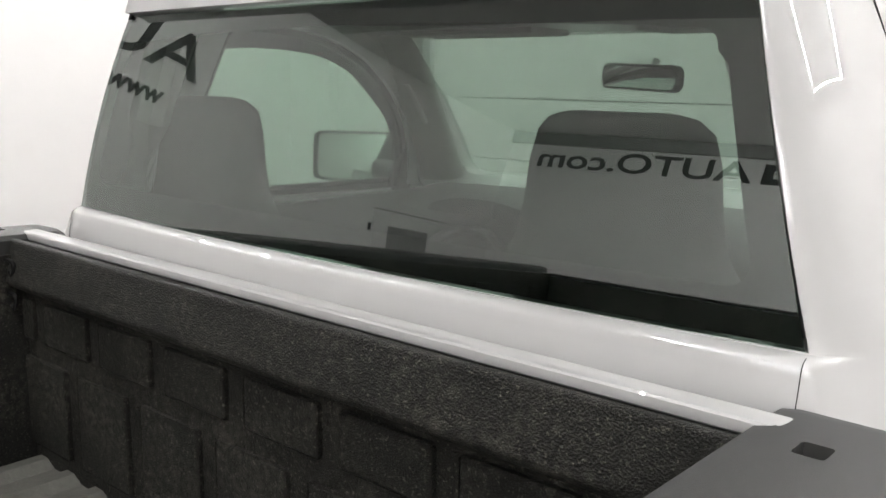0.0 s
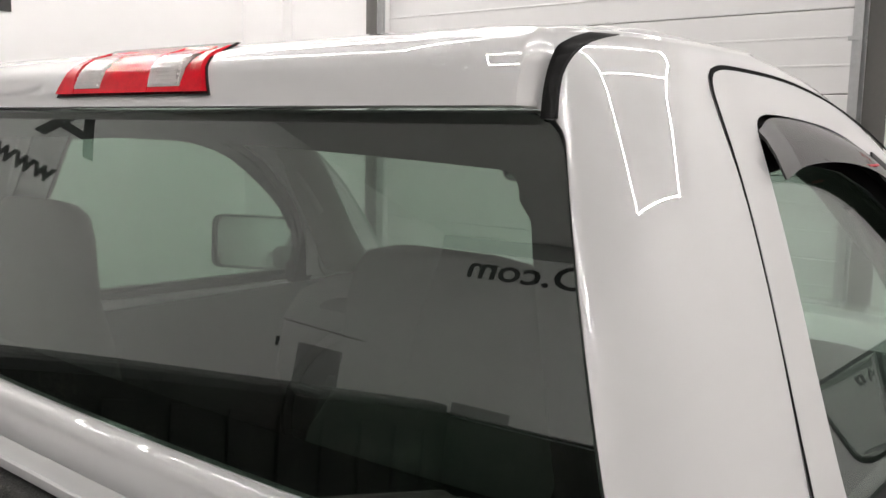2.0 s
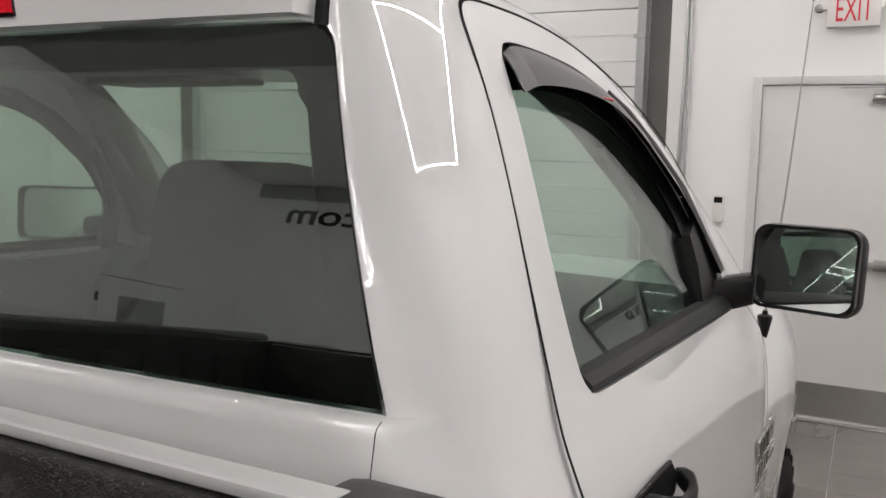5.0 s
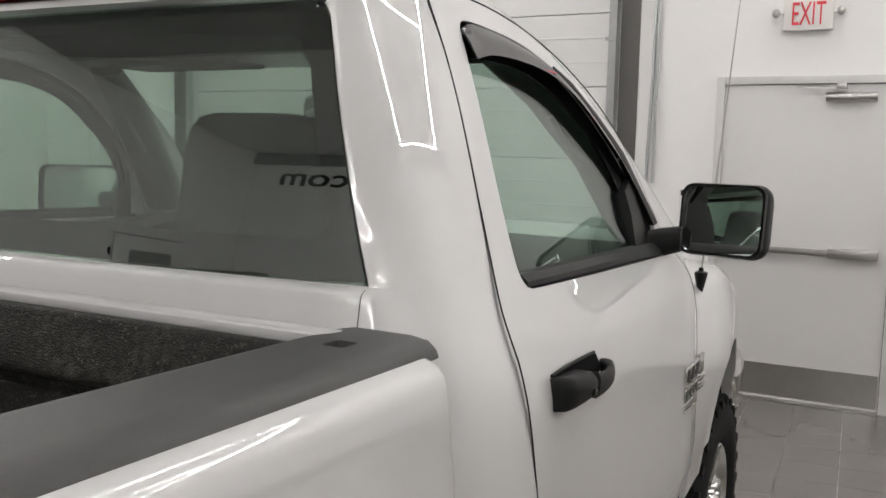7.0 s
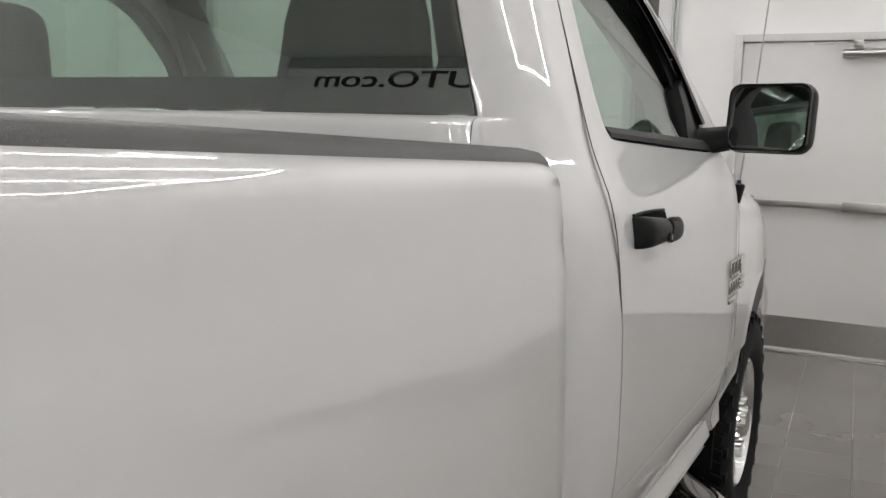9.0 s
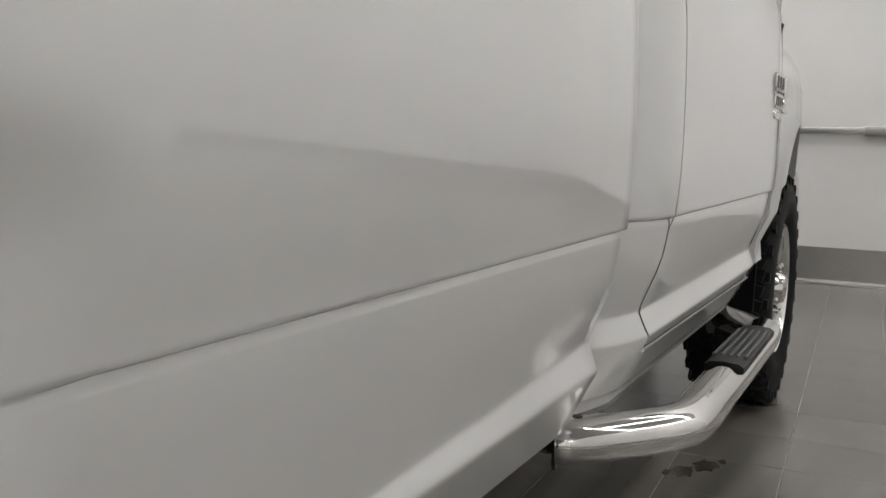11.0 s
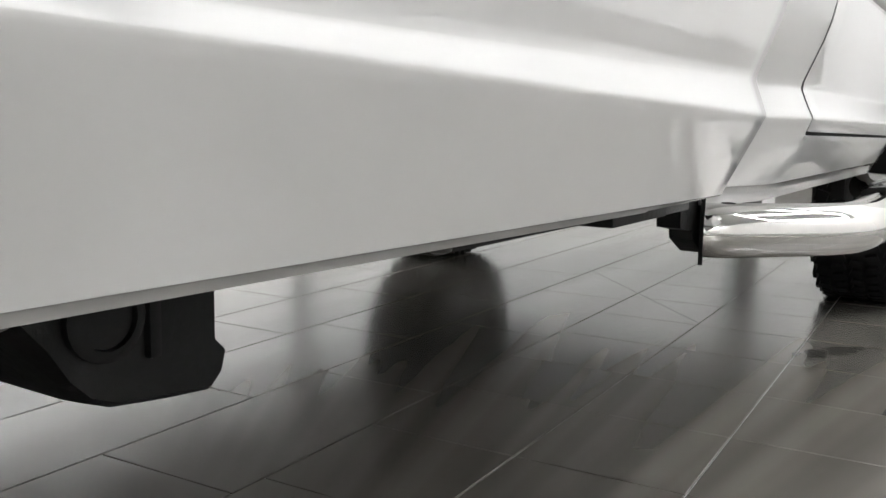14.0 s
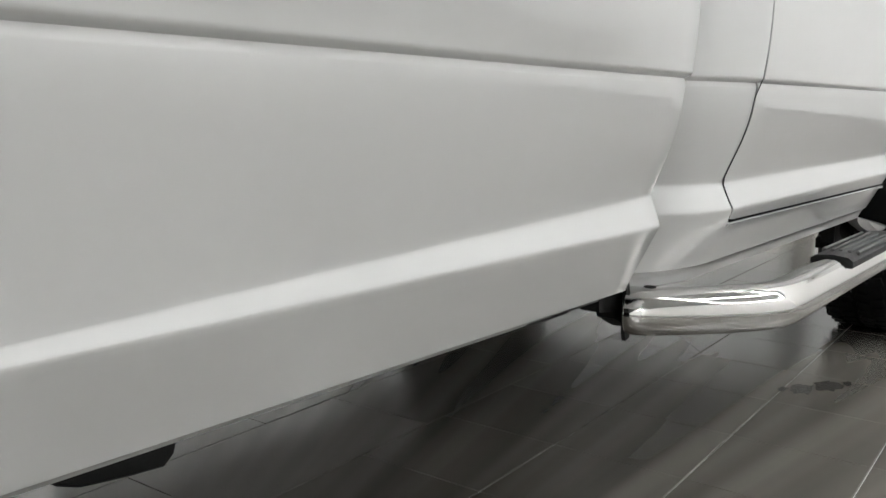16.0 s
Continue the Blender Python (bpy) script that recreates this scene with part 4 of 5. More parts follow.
def side_mirror(s, cx, cy, cz, yaw, wide=1.0):
    """Mirror head whose glass looks back, on a short arm."""
    head = new("side_mirror")
    head.parent = truck
    head["label"] = "black door mirror with a large rounded glass"
    head.matrix_basis = pose(cx, cy, cz, -5.5, 0, yaw)
    w, h = 0.238 * wide, 0.179
    rings = []
    for d, k, r in ((0.004, 0.955, 0.028), (-0.006, 0.985, 0.03), (-0.004, 1.0, 0.032), (0.012, 1.02, 0.034), (0.03, 1.01, 0.036), (0.055, 0.93, 0.04), (0.075, 0.78, 0.04), (0.082, 0.6, 0.035)):
        rings.append([(x, d, z) for x, z in rounded_rect(w * k, h * k, r)])
    part("shell", loft(rings), BLACKP, head, "black plastic mirror shell", 50)
    corners = rounded_rect(w, h, 0.028, 5)
    edge = [(a[0] + (b[0] - a[0]) * t / 6, a[1] + (b[1] - a[1]) * t / 6) for a, b in zip(corners, corners[1:] + corners[:1]) for t in range(6 if abs(a[0] - b[0]) + abs(a[1] - b[1]) > 0.02 else 1)]
    rings = [[(x * 0.91, 0.003, z * 0.91) for x, z in edge]]
    for k in (0.915, 0.9, 0.83, 0.76, 0.68, 0.6, 0.52, 0.44, 0.36, 0.28, 0.2, 0.12, 0.05):
        rings.append([(x * k, -0.0075 - s * 0.015 * x * k + (x * x + z * z) * k * k / (2 * CONVEX), z * k) for x, z in edge])
    part("mirror_glass", loft(rings), MIRROR, head, "silvered convex mirror glass", 25)
    ring = loft([[(x, d, z) for x, z in rounded_rect(w * k, h * k, 0.03)] for d, k in ((-0.004, 1.0), (-0.012, 0.985), (-0.012, 0.925), (-0.003, 0.905))], False, False)
    part("bezel", ring, GLOSSB, head, "gloss black bezel", 40)
    # arm to the door
    x0 = s * (side_w(1.43) - 0.01)
    arm = loft([[(x0 + (cx - s * 0.10 - x0) * t, 1.20 + (cy + 0.05 - 1.20) * t + dy * 0.055, 1.425 + 0.012 * t + dz * (0.036 - 0.004 * t)) for dy, dz in ((-0.7, -1), (0.7, -1), (1, -0.6), (1, 0.6), (0.7, 1), (-0.7, 1), (-1, 0.6), (-1, -0.6))]
                for t in (-0.15, 0.0, 0.3, 0.65, 1.0)])
    a = part("mirror_arm", arm, BLACKP, truck, "black mirror arm", 50)
    sail = prism([(1.03, 1.40), (1.20, 1.395), (1.18, 1.5), (1.135, 1.59), (1.05, 1.56), (1.035, 1.50)] if s > 0 else [(1.15, 1.40), (1.20, 1.395), (1.185, 1.5), (1.16, 1.55)], "x", s * (side_w(1.45) - 0.04), s * (side_w(1.45) - 0.002))
    for v in sail.verts:
        v.co.x -= s * (side_w(1.45) - side_w(v.co.z)) if v.co.z > 1.41 else 0
    part("sail_panel", sail, BLACKP, a)


side_mirror(1, 1.103, 1.20, 1.491, -15.5, 0.93)
side_mirror(-1, -1.215, 1.25, 1.475, 24, 1.3)

for s in (1, -1):
    door = [o for o in truck.children if o.name.startswith("door")][0 if s > 0 else 1]
    # belt moulding
    rows = []
    for k in range(9):
        y = 0.303 + (1.19 - 0.303) * k / 8
        z = 1.440 - 0.016 * k / 8
        h = 0.016 + 0.008 * k / 8
        rows.append([(s * (side_w(z) - 0.03), y, z + 0.004), (s * (side_w(z) - 0.006), y, z + 0.004), (s * (side_w(z - h / 2) + 0.004), y, z - h * 0.45), (s * (side_w(z - h) + 0.002), y, z - h), (s * (side_w(z - h) - 0.02), y, z - h)])
    part("belt_moulding", loft(rows), BELT, door, "black belt moulding")
    # black sash round the front and top of the glass
    inner = [(0.345, 1.805), (0.40, 1.812), (0.48, 1.818), (0.58, 1.818), (0.69, 1.808), (0.79, 1.780), (0.875, 1.742), (0.96, 1.695), (1.035, 1.60), (1.075, 1.46)]
    if s < 0:
        inner = [(0.352, 1.845), (0.39, 1.866), (0.48, 1.872), (0.575, 1.865), (0.70, 1.846), (0.79, 1.819), (0.875, 1.783), (0.98, 1.716), (1.085, 1.622), (1.165, 1.47)]
    outer = [(0.366, 1.858), (0.385, 1.877), (0.48, 1.882), (0.575, 1.875), (0.70, 1.857), (0.80, 1.830), (0.885, 1.796), (0.99, 1.729), (1.10, 1.634), (1.185, 1.47)]
    bm = bmesh.new()
    a = [bm.verts.new((s * (side_w(z) - 0.019), y, z)) for y, z in inner]
    b = [bm.verts.new((s * (side_w(z) - 0.019), y, z)) for y, z in outer]
    for i in range(len(a) - 1):
        bm.faces.new((a[i], a[i + 1], b[i + 1], b[i]))
    ext = bmesh.ops.extrude_face_region(bm, geom=bm.faces[:])
    for v in ext["geom"]:
        if isinstance(v, bmesh.types.BMVert):
            v.co.x -= s * 0.006
    part("window_sash", bm, TRIMB, door, "black window sash")
    # black door frame ahead of the glass
    front = [(0.808, 1.836), (0.896, 1.806), (1.006, 1.740), (1.125, 1.652), (1.225, 1.475)]
    rows = []
    for (ya, za), (yb, zb) in zip(outer[5:], front):
        rows.append([(s * (side_w(za) - 0.012), ya, za), (s * (side_w(za) + 0.003), ya, za), (s * (side_w(zb) + 0.003), yb, zb), (s * (side_w(zb) - 0.012), yb, zb)])
    part("frame_trim", loft(rows), TRIMB, door, "black door frame trim")
    # smoked rain visor, a curved strip standing off the door
    top = smooth_path([(0.372, 1.862, 0), (0.44, 1.878, 0), (0.60, 1.870, 0), (0.76, 1.842, 0), (0.88, 1.795, 0), (0.99, 1.725, 0), (1.08, 1.650, 0), (1.15, 1.56, 0)], 5)
    low = smooth_path([(0.372, 1.808, 0), (0.45, 1.822, 0), (0.60, 1.824, 0), (0.75, 1.808, 0), (0.87, 1.768, 0), (0.975, 1.702, 0), (1.068, 1.632, 0), (1.14, 1.55, 0)], 5)
    rows = []
    n = len(top)
    for i, (p, q) in enumerate(zip(top, low)):
        e = min(1.0, i / 4.0) if i < 4 else 1.0
        w0, w1 = side_w(p.y) + 0.001, side_w(q.y)
        m = (p + q) / 2
        fade = (0.88 + 0.12 * e) * (1.0 - 0.6 * max(0.0, i / (n - 1) - 0.35) / 0.65)
        rows.append([(s * w0, p.x, p.y), (s * (side_w(p.y * 0.8 + q.y * 0.2) + 0.008 * fade), p.x * 0.8 + q.x * 0.2, p.y * 0.8 + q.y * 0.2),
                     (s * (side_w(m.y) + 0.013 * fade), m.x, m.y), (s * (w1 + 0.016 * fade), q.x, q.y),
                     (s * (w1 + 0.013 * fade), q.x, q.y), (s * (side_w(m.y) + 0.010 * fade), m.x, m.y - 0.001), (s * (side_w(p.y * 0.8 + q.y * 0.2) + 0.005 * fade), p.x * 0.8 + q.x * 0.2, p.y * 0.8 + q.y * 0.2 - 0.001), (s * (w0 - 0.004), p.x, p.y - 0.003)])
    visor = part("rain_visor", loft(rows[4:]), VISOR, door, "smoked acrylic rain visor", 50)
    part("visor_end", loft(rows[:5]), GLOSSB, visor, "gloss black visor end", 50)

    for y0, y1 in ((0.700, 0.722), (0.726, 0.75), (0.754, 0.776)):
        mark = [[(s * (side_w(z) + o), y, z) for z in (1.8165, 1.8195)] for y, o in ((y0, 0.0150), (y1, 0.0145))]
        part("visor_mark", loft([mark[0] + [(s * (side_w(1.8195) + 0.010), y0, 1.8195), (s * (side_w(1.8165) + 0.010), y0, 1.8165)], mark[1] + [(s * (side_w(1.8195) + 0.010), y1, 1.8195), (s * (side_w(1.8165) + 0.010), y1, 1.8165)]]), SIGNR, visor, "small red maker's mark in plain bars")

    # door handle: a solid block with the lock that runs out into a bridge grip over the cup
    hw = side_w(1.25)
    block = []
    for y, o, za, zb in ((0.270, 0.006, 1.229, 1.284), (0.272, 0.018, 1.227, 1.286), (0.280, 0.029, 1.226, 1.286), (0.298, 0.036, 1.227, 1.285), (0.330, 0.041, 1.229, 1.283), (0.362, 0.044, 1.231, 1.280), (0.375, 0.044, 1.232, 1.279), (0.378, 0.038, 1.235, 1.276)):
        block.append([(s * (hw + x), y, z) for x, z in rounded([(-0.008, za), (o * 0.9, za + 0.004), (o, zb - 0.016), (o * 0.72, zb), (-0.008, zb)], 0.011, 4)])
    handle = part("handle", loft(block), BLACKP, door, "black pull handle", 50)
    grip = []
    for y, o, th_, za, zb in ((0.380, 0.040, 0.030, 1.235, 1.276), (0.383, 0.045, 0.030, 1.232, 1.278), (0.410, 0.047, 0.016, 1.233, 1.272), (0.445, 0.046, 0.014, 1.235, 1.270), (0.478, 0.042, 0.016, 1.237, 1.271), (0.502, 0.034, 0.026, 1.240, 1.274), (0.518, 0.022, 0.024, 1.243, 1.272), (0.525, 0.010, 0.014, 1.247, 1.268)):
        grip.append([(s * (hw + x), y, z) for x, z in rounded([(o - th_, za + 0.003), (o - 0.002, za), (o, zb - 0.012), (o - 0.006, zb), (o - th_, zb - 0.003)], 0.006, 4)])
    part("grip", loft(grip), BLACKP, handle, "", 50)
    part("cup", loft([[(s * (side_w(z) + o), y, z) for y, z in rounded([(0.278, 1.230), (0.500, 1.238), (0.512, 1.256), (0.498, 1.284), (0.278, 1.289)], 0.010, 4)] for o in (-0.004, 0.003)]), SEAM, handle, "dark finger cup")
    part("bezel", tube([(s * (side_w(1.287) + 0.003), y, z) for y, z in ((0.272, 1.288), (0.34, 1.2895), (0.42, 1.2885), (0.488, 1.286))], 0.0032, 8), BELT, handle, "grey gasket edge")
    part("key_lock", lathe([(s * (hw + 0.036), 0.0085), (s * (hw + 0.0455), 0.0085), (s * (hw + 0.0475), 0.006)], 16, "x", (0, 0.358, 1.246)), GLOSSB, handle)

    # chrome badge: plain block shapes
    badge = new("badge")
    badge.parent = truck
    badge["label"] = "chrome model badge in raised blocks"
    bx = side_w(1.05)
    for row, (z0, z1, cells) in enumerate(((1.058, 1.106, 3), (1.012, 1.052, 4), (0.985, 1.003, 1))):
        wtot = 0.15
        for c in range(cells):
            y0 = 1.212 + wtot * c / cells + 0.003
            y1 = 1.212 + wtot * (c + 1) / cells - 0.003
            bmk = box(min(s * bx, s * (bx + 0.007)), max(s * bx, s * (bx + 0.007)), y0, y1, z0, z1, 0.002, 2)
            ob = part("badge_block", bmk, CHROME, badge)
            if cells > 1:
                part("badge_fill", box(min(s * (bx + 0.0065), s * (bx + 0.0078)), max(s * (bx + 0.0065), s * (bx + 0.0078)), y0 + 0.007, y1 - 0.007, z0 + 0.008, z1 - 0.008), BLACKP, badge)
    emb = new("badge")
    emb.parent = truck
    emb["label"] = "small chrome engine emblem"
    for z0, z1, y0, y1 in ((1.05, 1.105, 1.40, 1.45), (1.03, 1.042, 1.40, 1.47), (1.005, 1.02, 1.40, 1.47)):
        part("badge_block", box(min(s * 1.022, s * 1.032), max(s * 1.022, s * 1.032), y0, y1, z0, z1, 0.003, 2), CHROME, emb)

    # step bar
    st = new("step_bar")
    st.parent = truck
    st["label"] = "polished chrome tubular side step"
    path = smooth_path([(s * 0.885, 0.05, 0.423), (s * 0.908, 0.058, 0.423), (s * 0.942, 0.092, 0.423), (s * 0.984, 0.145, 0.422), (s * 1.03, 0.215, 0.421), (s * 1.05, 0.28, 0.421), (s * 1.052, 0.45, 0.421), (s * 1.052, 0.8, 0.421), (s * 1.050, 1.12, 0.421),
                        (s * 1.03, 1.19, 0.421), (s * 0.96, 1.28, 0.421), (s * 0.92, 1.33, 0.421)], 6)
    part("bar", tube(path, 0.046, 36, squash=0.84), CHROME, st, "mirror-bright chrome tube", 60)
    pad = loft([[(s * (1.052 + x), y, 0.455 + z) for x, z in ((-0.040, -0.012), (-0.040, 0.0), (-0.03, 0.007), (0.0, 0.010), (0.03, 0.007), (0.040, 0.0), (0.040, -0.012))] for y in (0.58, 0.585, 0.60, 1.0, 1.015, 1.02)])
    pd = part("step_pad", pad, BLACKP, st, "dark ribbed plastic step pad")
    for k in range(5):
        part("tread_rib", box(min(s * (1.02 + 0.016 * k - 0.004), s * (1.02 + 0.016 * k + 0.004)), max(s * (1.02 + 0.016 * k - 0.004), s * (1.02 + 0.016 * k + 0.004)), 0.64, 0.95, 0.459, 0.4675, 0.002, 1), CAPGREY, pd)
    for by, slant in ((0.05, -0.28), (1.31, 0.28)):
        d = Vector((s * slant, 1, 0)).normalized()
        nrm = Vector((-d.y, d.x, 0)) * 0.003
        c = Vector((s * 0.882, by, 0))
        edge = [(-0.026, 0.478), (-0.026, 0.392), (-0.014, 0.374), (0.018, 0.372), (0.028, 0.386), (0.028, 0.478)]
        part("bracket", loft([[c + d * a + k * nrm + Vector((0, 0, z)) for a, z in edge] for k in (-1, 1)]), UNDER, st, "black steel bracket")
        fl = 1 if by < 1 else -1
        part("bracket", prism([(by + fl * a, z) for a, z in ((-0.087, 0.444), (-0.085, 0.432), (-0.033, 0.424), (-0.031, 0.412), (0.022, 0.387), (0.034, 0.386), (0.034, 0.468), (-0.087, 0.468))], "x", s * 0.845, s * 0.878), UNDER, st)
        part("bracket", box(min(s * 0.45, s * 0.85), max(s * 0.45, s * 0.85), by - 0.03, by + 0.03, 0.44, 0.48, 0.006), UNDER, st)
    part("bolt_slot", lathe([(0.0, 0.001), (0.0, 0.010), (0.0012, 0.010), (0.0012, 0.001)], 16, "z", (s * 0.912, 0.067, 0.4608)), UNDER, st, "dark slot in the tube end")
    # slot under the door, with a bright lower lip
    for dz0, dz1, out, m in ((-0.0125, -0.0075, 0.004, WHITE),):
        rows = []
        for k in range(13):
            y = 0.20 + 1.12 * k / 12
            z = 0.564 - 0.012 * k / 12
            a, b = z + dz0, z + dz1
            rows.append([(s * (side_w(a) - 0.01), y, a), (s * (side_w(a) + out), y, a), (s * (side_w(b) + out), y, b), (s * (side_w(b) - 0.01), y, b)])
        part("sill_groove" if m is SEAM else "sill_lip", loft(rows), m, truck)
    part("bed_brace", box(min(s * 0.84, s * 0.908), max(s * 0.84, s * 0.908), -0.345, -0.181, 0.462, 0.484, 0.004), UNDER, truck)
    part("bed_brace", box(min(s * 0.84, s * 0.906), max(s * 0.84, s * 0.906), -0.180, -0.09, 0.463, 0.483, 0.003), CAPGREY, truck)
    part("bed_brace", box(min(s * 0.80, s * 0.885), max(s * 0.80, s * 0.885), -0.64, -0.347, 0.466, 0.482, 0.004), UNDER, truck)

# fasteners along the bed's bottom lip and mounts under the cab
for y in (-1.02, -0.70):
    part("lip_fastener", lathe([(0.468, 0.004), (0.470, 0.009), (0.477, 0.0095), (0.479, 0.006), (0.492, 0.005)], 12, "z", (0.925, y, 0.018 * (YBF - y))), CAPGREY, truck, "small plastic lip fastener")
for s in (1, -1):
    for y, z, r in ((0.30, 0.455, 0.045), (0.52, 0.462, 0.03), (1.02, 0.45, 0.05)):
        part("body_mount", lathe([(z - 0.035, r * 0.5), (z - 0.028, r * 0.8), (z - 0.01, r), (z + 0.02, r), (z + 0.045, r * 0.7)], 14, "z", (s * 0.66, y, 0)), UNDER, truck, "black rubber body mount")
    part("brake_hose", tube(smooth_path([(s * 0.62, 0.12, 0.47), (s * 0.66, 0.28, 0.435), (s * 0.64, 0.45, 0.452), (s * 0.60, 0.7, 0.43), (s * 0.6, 0.95, 0.47)], 5), 0.009, 8), UNDER, truck)

# wing-mounted aerial
part("antenna_mount", loft([[(0.957 + 0.022 * k * math.cos(a), 1.716 + 0.03 * k * math.sin(a), z) for a in [2 * math.pi * j / 14 for j in range(14)]] for z, k in ((1.212, 0.12), (1.245, 0.5), (1.288, 0.92), (1.294, 0.85), (1.298, 0.35), (1.308, 0.3))]), BLACKP, truck, "black aerial base", 50)
part("antenna", tube([(0.957, 1.716, 1.295), (0.985, 1.735, 1.6), (1.02, 1.76, 2.12)], [0.0032, 0.0026, 0.0018], 8), STEEL, truck, "thin steel aerial")
part("antenna_tip", lathe([(2.116, 0.003), (2.121, 0.005), (2.127, 0.003)], 10, "z", (1.02, 1.76, 0)), STEEL, truck)

# tie-down hooks on the liner sides
for s in (1, -1):
    for z in (1.335, 1.262):
        part("tie_hook", tube(smooth_path([(s * 0.80, -0.175, z + 0.018), (s * 0.775, -0.175, z + 0.015), (s * 0.77, -0.175, z), (s * 0.782, -0.175, z - 0.014), (s * 0.79, -0.175, z - 0.006)], 4), 0.005, 8), BLACKP, truck, "small black tie-down hook")

# panel joints on the cab back, beside the window
for s in (1, -1):
    part("panel_joint", loft([[(s * x, smooth_table(REAR, z) + bow(x) + d, z) for x, d in ((0.8265, 0.006), (0.8265, -0.0006), (0.8275, -0.0006), (0.8275, 0.006))] for z in (1.36, 1.38, 1.40, 1.425, 1.436, 1.442, 1.446)]), SEAM, truck)

# fuel tank with straps, exhaust, mud liner ends
ol = [(y * 1.0 + 0.028 + (y + 0.765) * 0.1, 0.56 - (0.56 - z) * 1.08) for y, z in ((-0.674, 0.368), (-0.679, 0.349), (-0.691, 0.338), (-0.728, 0.341), (-0.756, 0.344), (-0.787, 0.348), (-0.812, 0.358), (-0.829, 0.375), (-0.846, 0.402), (-0.87, 0.43), (-0.87, 0.56), (-0.686, 0.56), (-0.686, 0.38))]
tank = part("fuel_tank", loft([[(x, -0.765 + (y + 0.765) * k, 0.45 + (z - 0.45) * (k if z < 0.45 else 1)) for y, z in ol] for x, k in ((0.30, 0.92), (0.34, 1.0), (0.62, 1.0), (0.648, 0.985), (0.66, 0.93))]), UNDER, truck, "black plastic tank under the bed", 40)
part("tank_cap", lathe([(0.655, 0.036), (0.668, 0.036), (0.671, 0.03), (0.671, 0.026), (0.666, 0.025)], 24, "x", (0, -0.775, 0.412)), UNDER, tank)
part("tank_rib", box(0.60, 0.668, -0.735, -0.722, 0.37, 0.5, 0.004), UNDER, tank)
part("spring_hanger", box(0.42, 0.64, -1.25, -0.86, 0.405, 0.50, 0.02), UNDER, truck)
part("exhaust_pipe", tube([(-0.3, 1.2, 0.46), (-0.32, 0.2, 0.45), (-0.34, -1.0, 0.47), (-0.55, -2.3, 0.5)], 0.04), STEEL, truck)
part("gearbox", box(-0.22, 0.22, 0.3, 1.1, 0.40, 0.60, 0.05), UNDER, truck)

# ---- cabin ----
def seat(cx):
    st = new("seat")
    st.parent = truck
    st["label"] = "dark grey cloth front seat"
    rings = []
    for z, w, y, d in ((0.86, 0.50, 0.30, 0.12), (1.0, 0.50, 0.285, 0.15), (1.2, 0.50, 0.265, 0.15), (1.36, 0.47, 0.255, 0.14), (1.44, 0.43, 0.26, 0.13), (1.50, 0.35, 0.27, 0.12), (1.56, 0.325, 0.275, 0.115), (1.63, 0.31, 0.28, 0.11), (1.675, 0.285, 0.285, 0.10), (1.697, 0.24, 0.29, 0.075), (1.705, 0.17, 0.295, 0.05)):
        rings.append([(cx + x, y - 0.11 + d / 2 + yy, z) for x, yy in rounded_rect(w, d, min(d * 0.42, 0.055), 5)])
    part("backrest", loft(rings), SEATF, st, "cloth backrest with built-in headrest", 60)
    part("cushion", rbox(cx, 0.62, 0.80, 0.52, 0.58, 0.17, 0.05), SEATF, st)
    return st


seat(0.455)
seat(-0.615)
part("centre_seat", rbox(-0.03, 0.60, 0.84, 0.24, 0.5, 0.18, 0.04), SEATF, truck, "grey centre seat")
dash = part("dashboard", loft([[(x, y, z) for y, z in ((1.28, 0.85), (1.10, 0.95), (1.05, 1.15), (1.07, 1.30), (1.14, 1.375), (1.30, 1.40), (1.52, 1.40), (1.50, 0.85))] for x in (-0.88, -0.6, -0.3, 0.0, 0.3, 0.6, 0.88)]), DASHM, truck, "dark grey dashboard", 40)
part("instrument_hood", loft([[(-0.46 + 0.2 * math.cos(math.pi * k / 10), y, 1.36 + h * math.sin(math.pi * k / 10)) for k in range(11)] for y, h in ((1.03, 0.05), (1.08, 0.07), (1.2, 0.05))]), DASHM, dash)
ang = Matrix.Translation((-0.46, 0.92, 1.16)) @ Matrix.Rotation(radians(62), 4, "X")
sw = tube([(0.185 * math.cos(2 * math.pi * k / 36), 0.185 * math.sin(2 * math.pi * k / 36), 0) for k in range(37)], 0.015, 10, False)
bmesh.ops.transform(sw, matrix=ang, verts=sw.verts[:])
wheel_s = part("steering_wheel", sw, GLOSSB, truck, "black steering wheel")
hubm = box(-0.075, 0.075, -0.06, 0.06, -0.03, 0.01, 0.02, 3)
for a, b in (((-0.18, 0.0), (-0.05, 0.0)), ((0.05, 0.0), (0.18, 0.0)), ((0.0, -0.18), (0.0, -0.04))):
    tube([(a[0], a[1], 0), (b[0], b[1], -0.01)], 0.014, 8, True, hubm)
bmesh.ops.transform(hubm, matrix=ang, verts=hubm.verts[:])
part("wheel_hub", hubm, DASHM, wheel_s)
part("steering_column", tube([(-0.46, 0.94, 1.14), (-0.46, 1.2, 1.0)], 0.04), DASHM, wheel_s)
rv = part("rear_view_mirror", loft([[(x, d, z) for x, z in rounded_rect(0.285 * k, 0.072 * k, 0.026 * k)] for d, k in ((0.0, 0.93), (-0.004, 0.97), (0.004, 1.0), (0.022, 0.96), (0.034, 0.7))]), BLACKP, truck, "black rear-view mirror", 50)
rv.matrix_basis = pose(-0.053, 1.20, 1.765, -2, 2, -15)
part("mirror_glass", loft([[(x, d, z) for x, z in rounded_rect(0.262, 0.056, 0.02)] for d in (-0.0055, -0.003)]), MIRROR, rv)
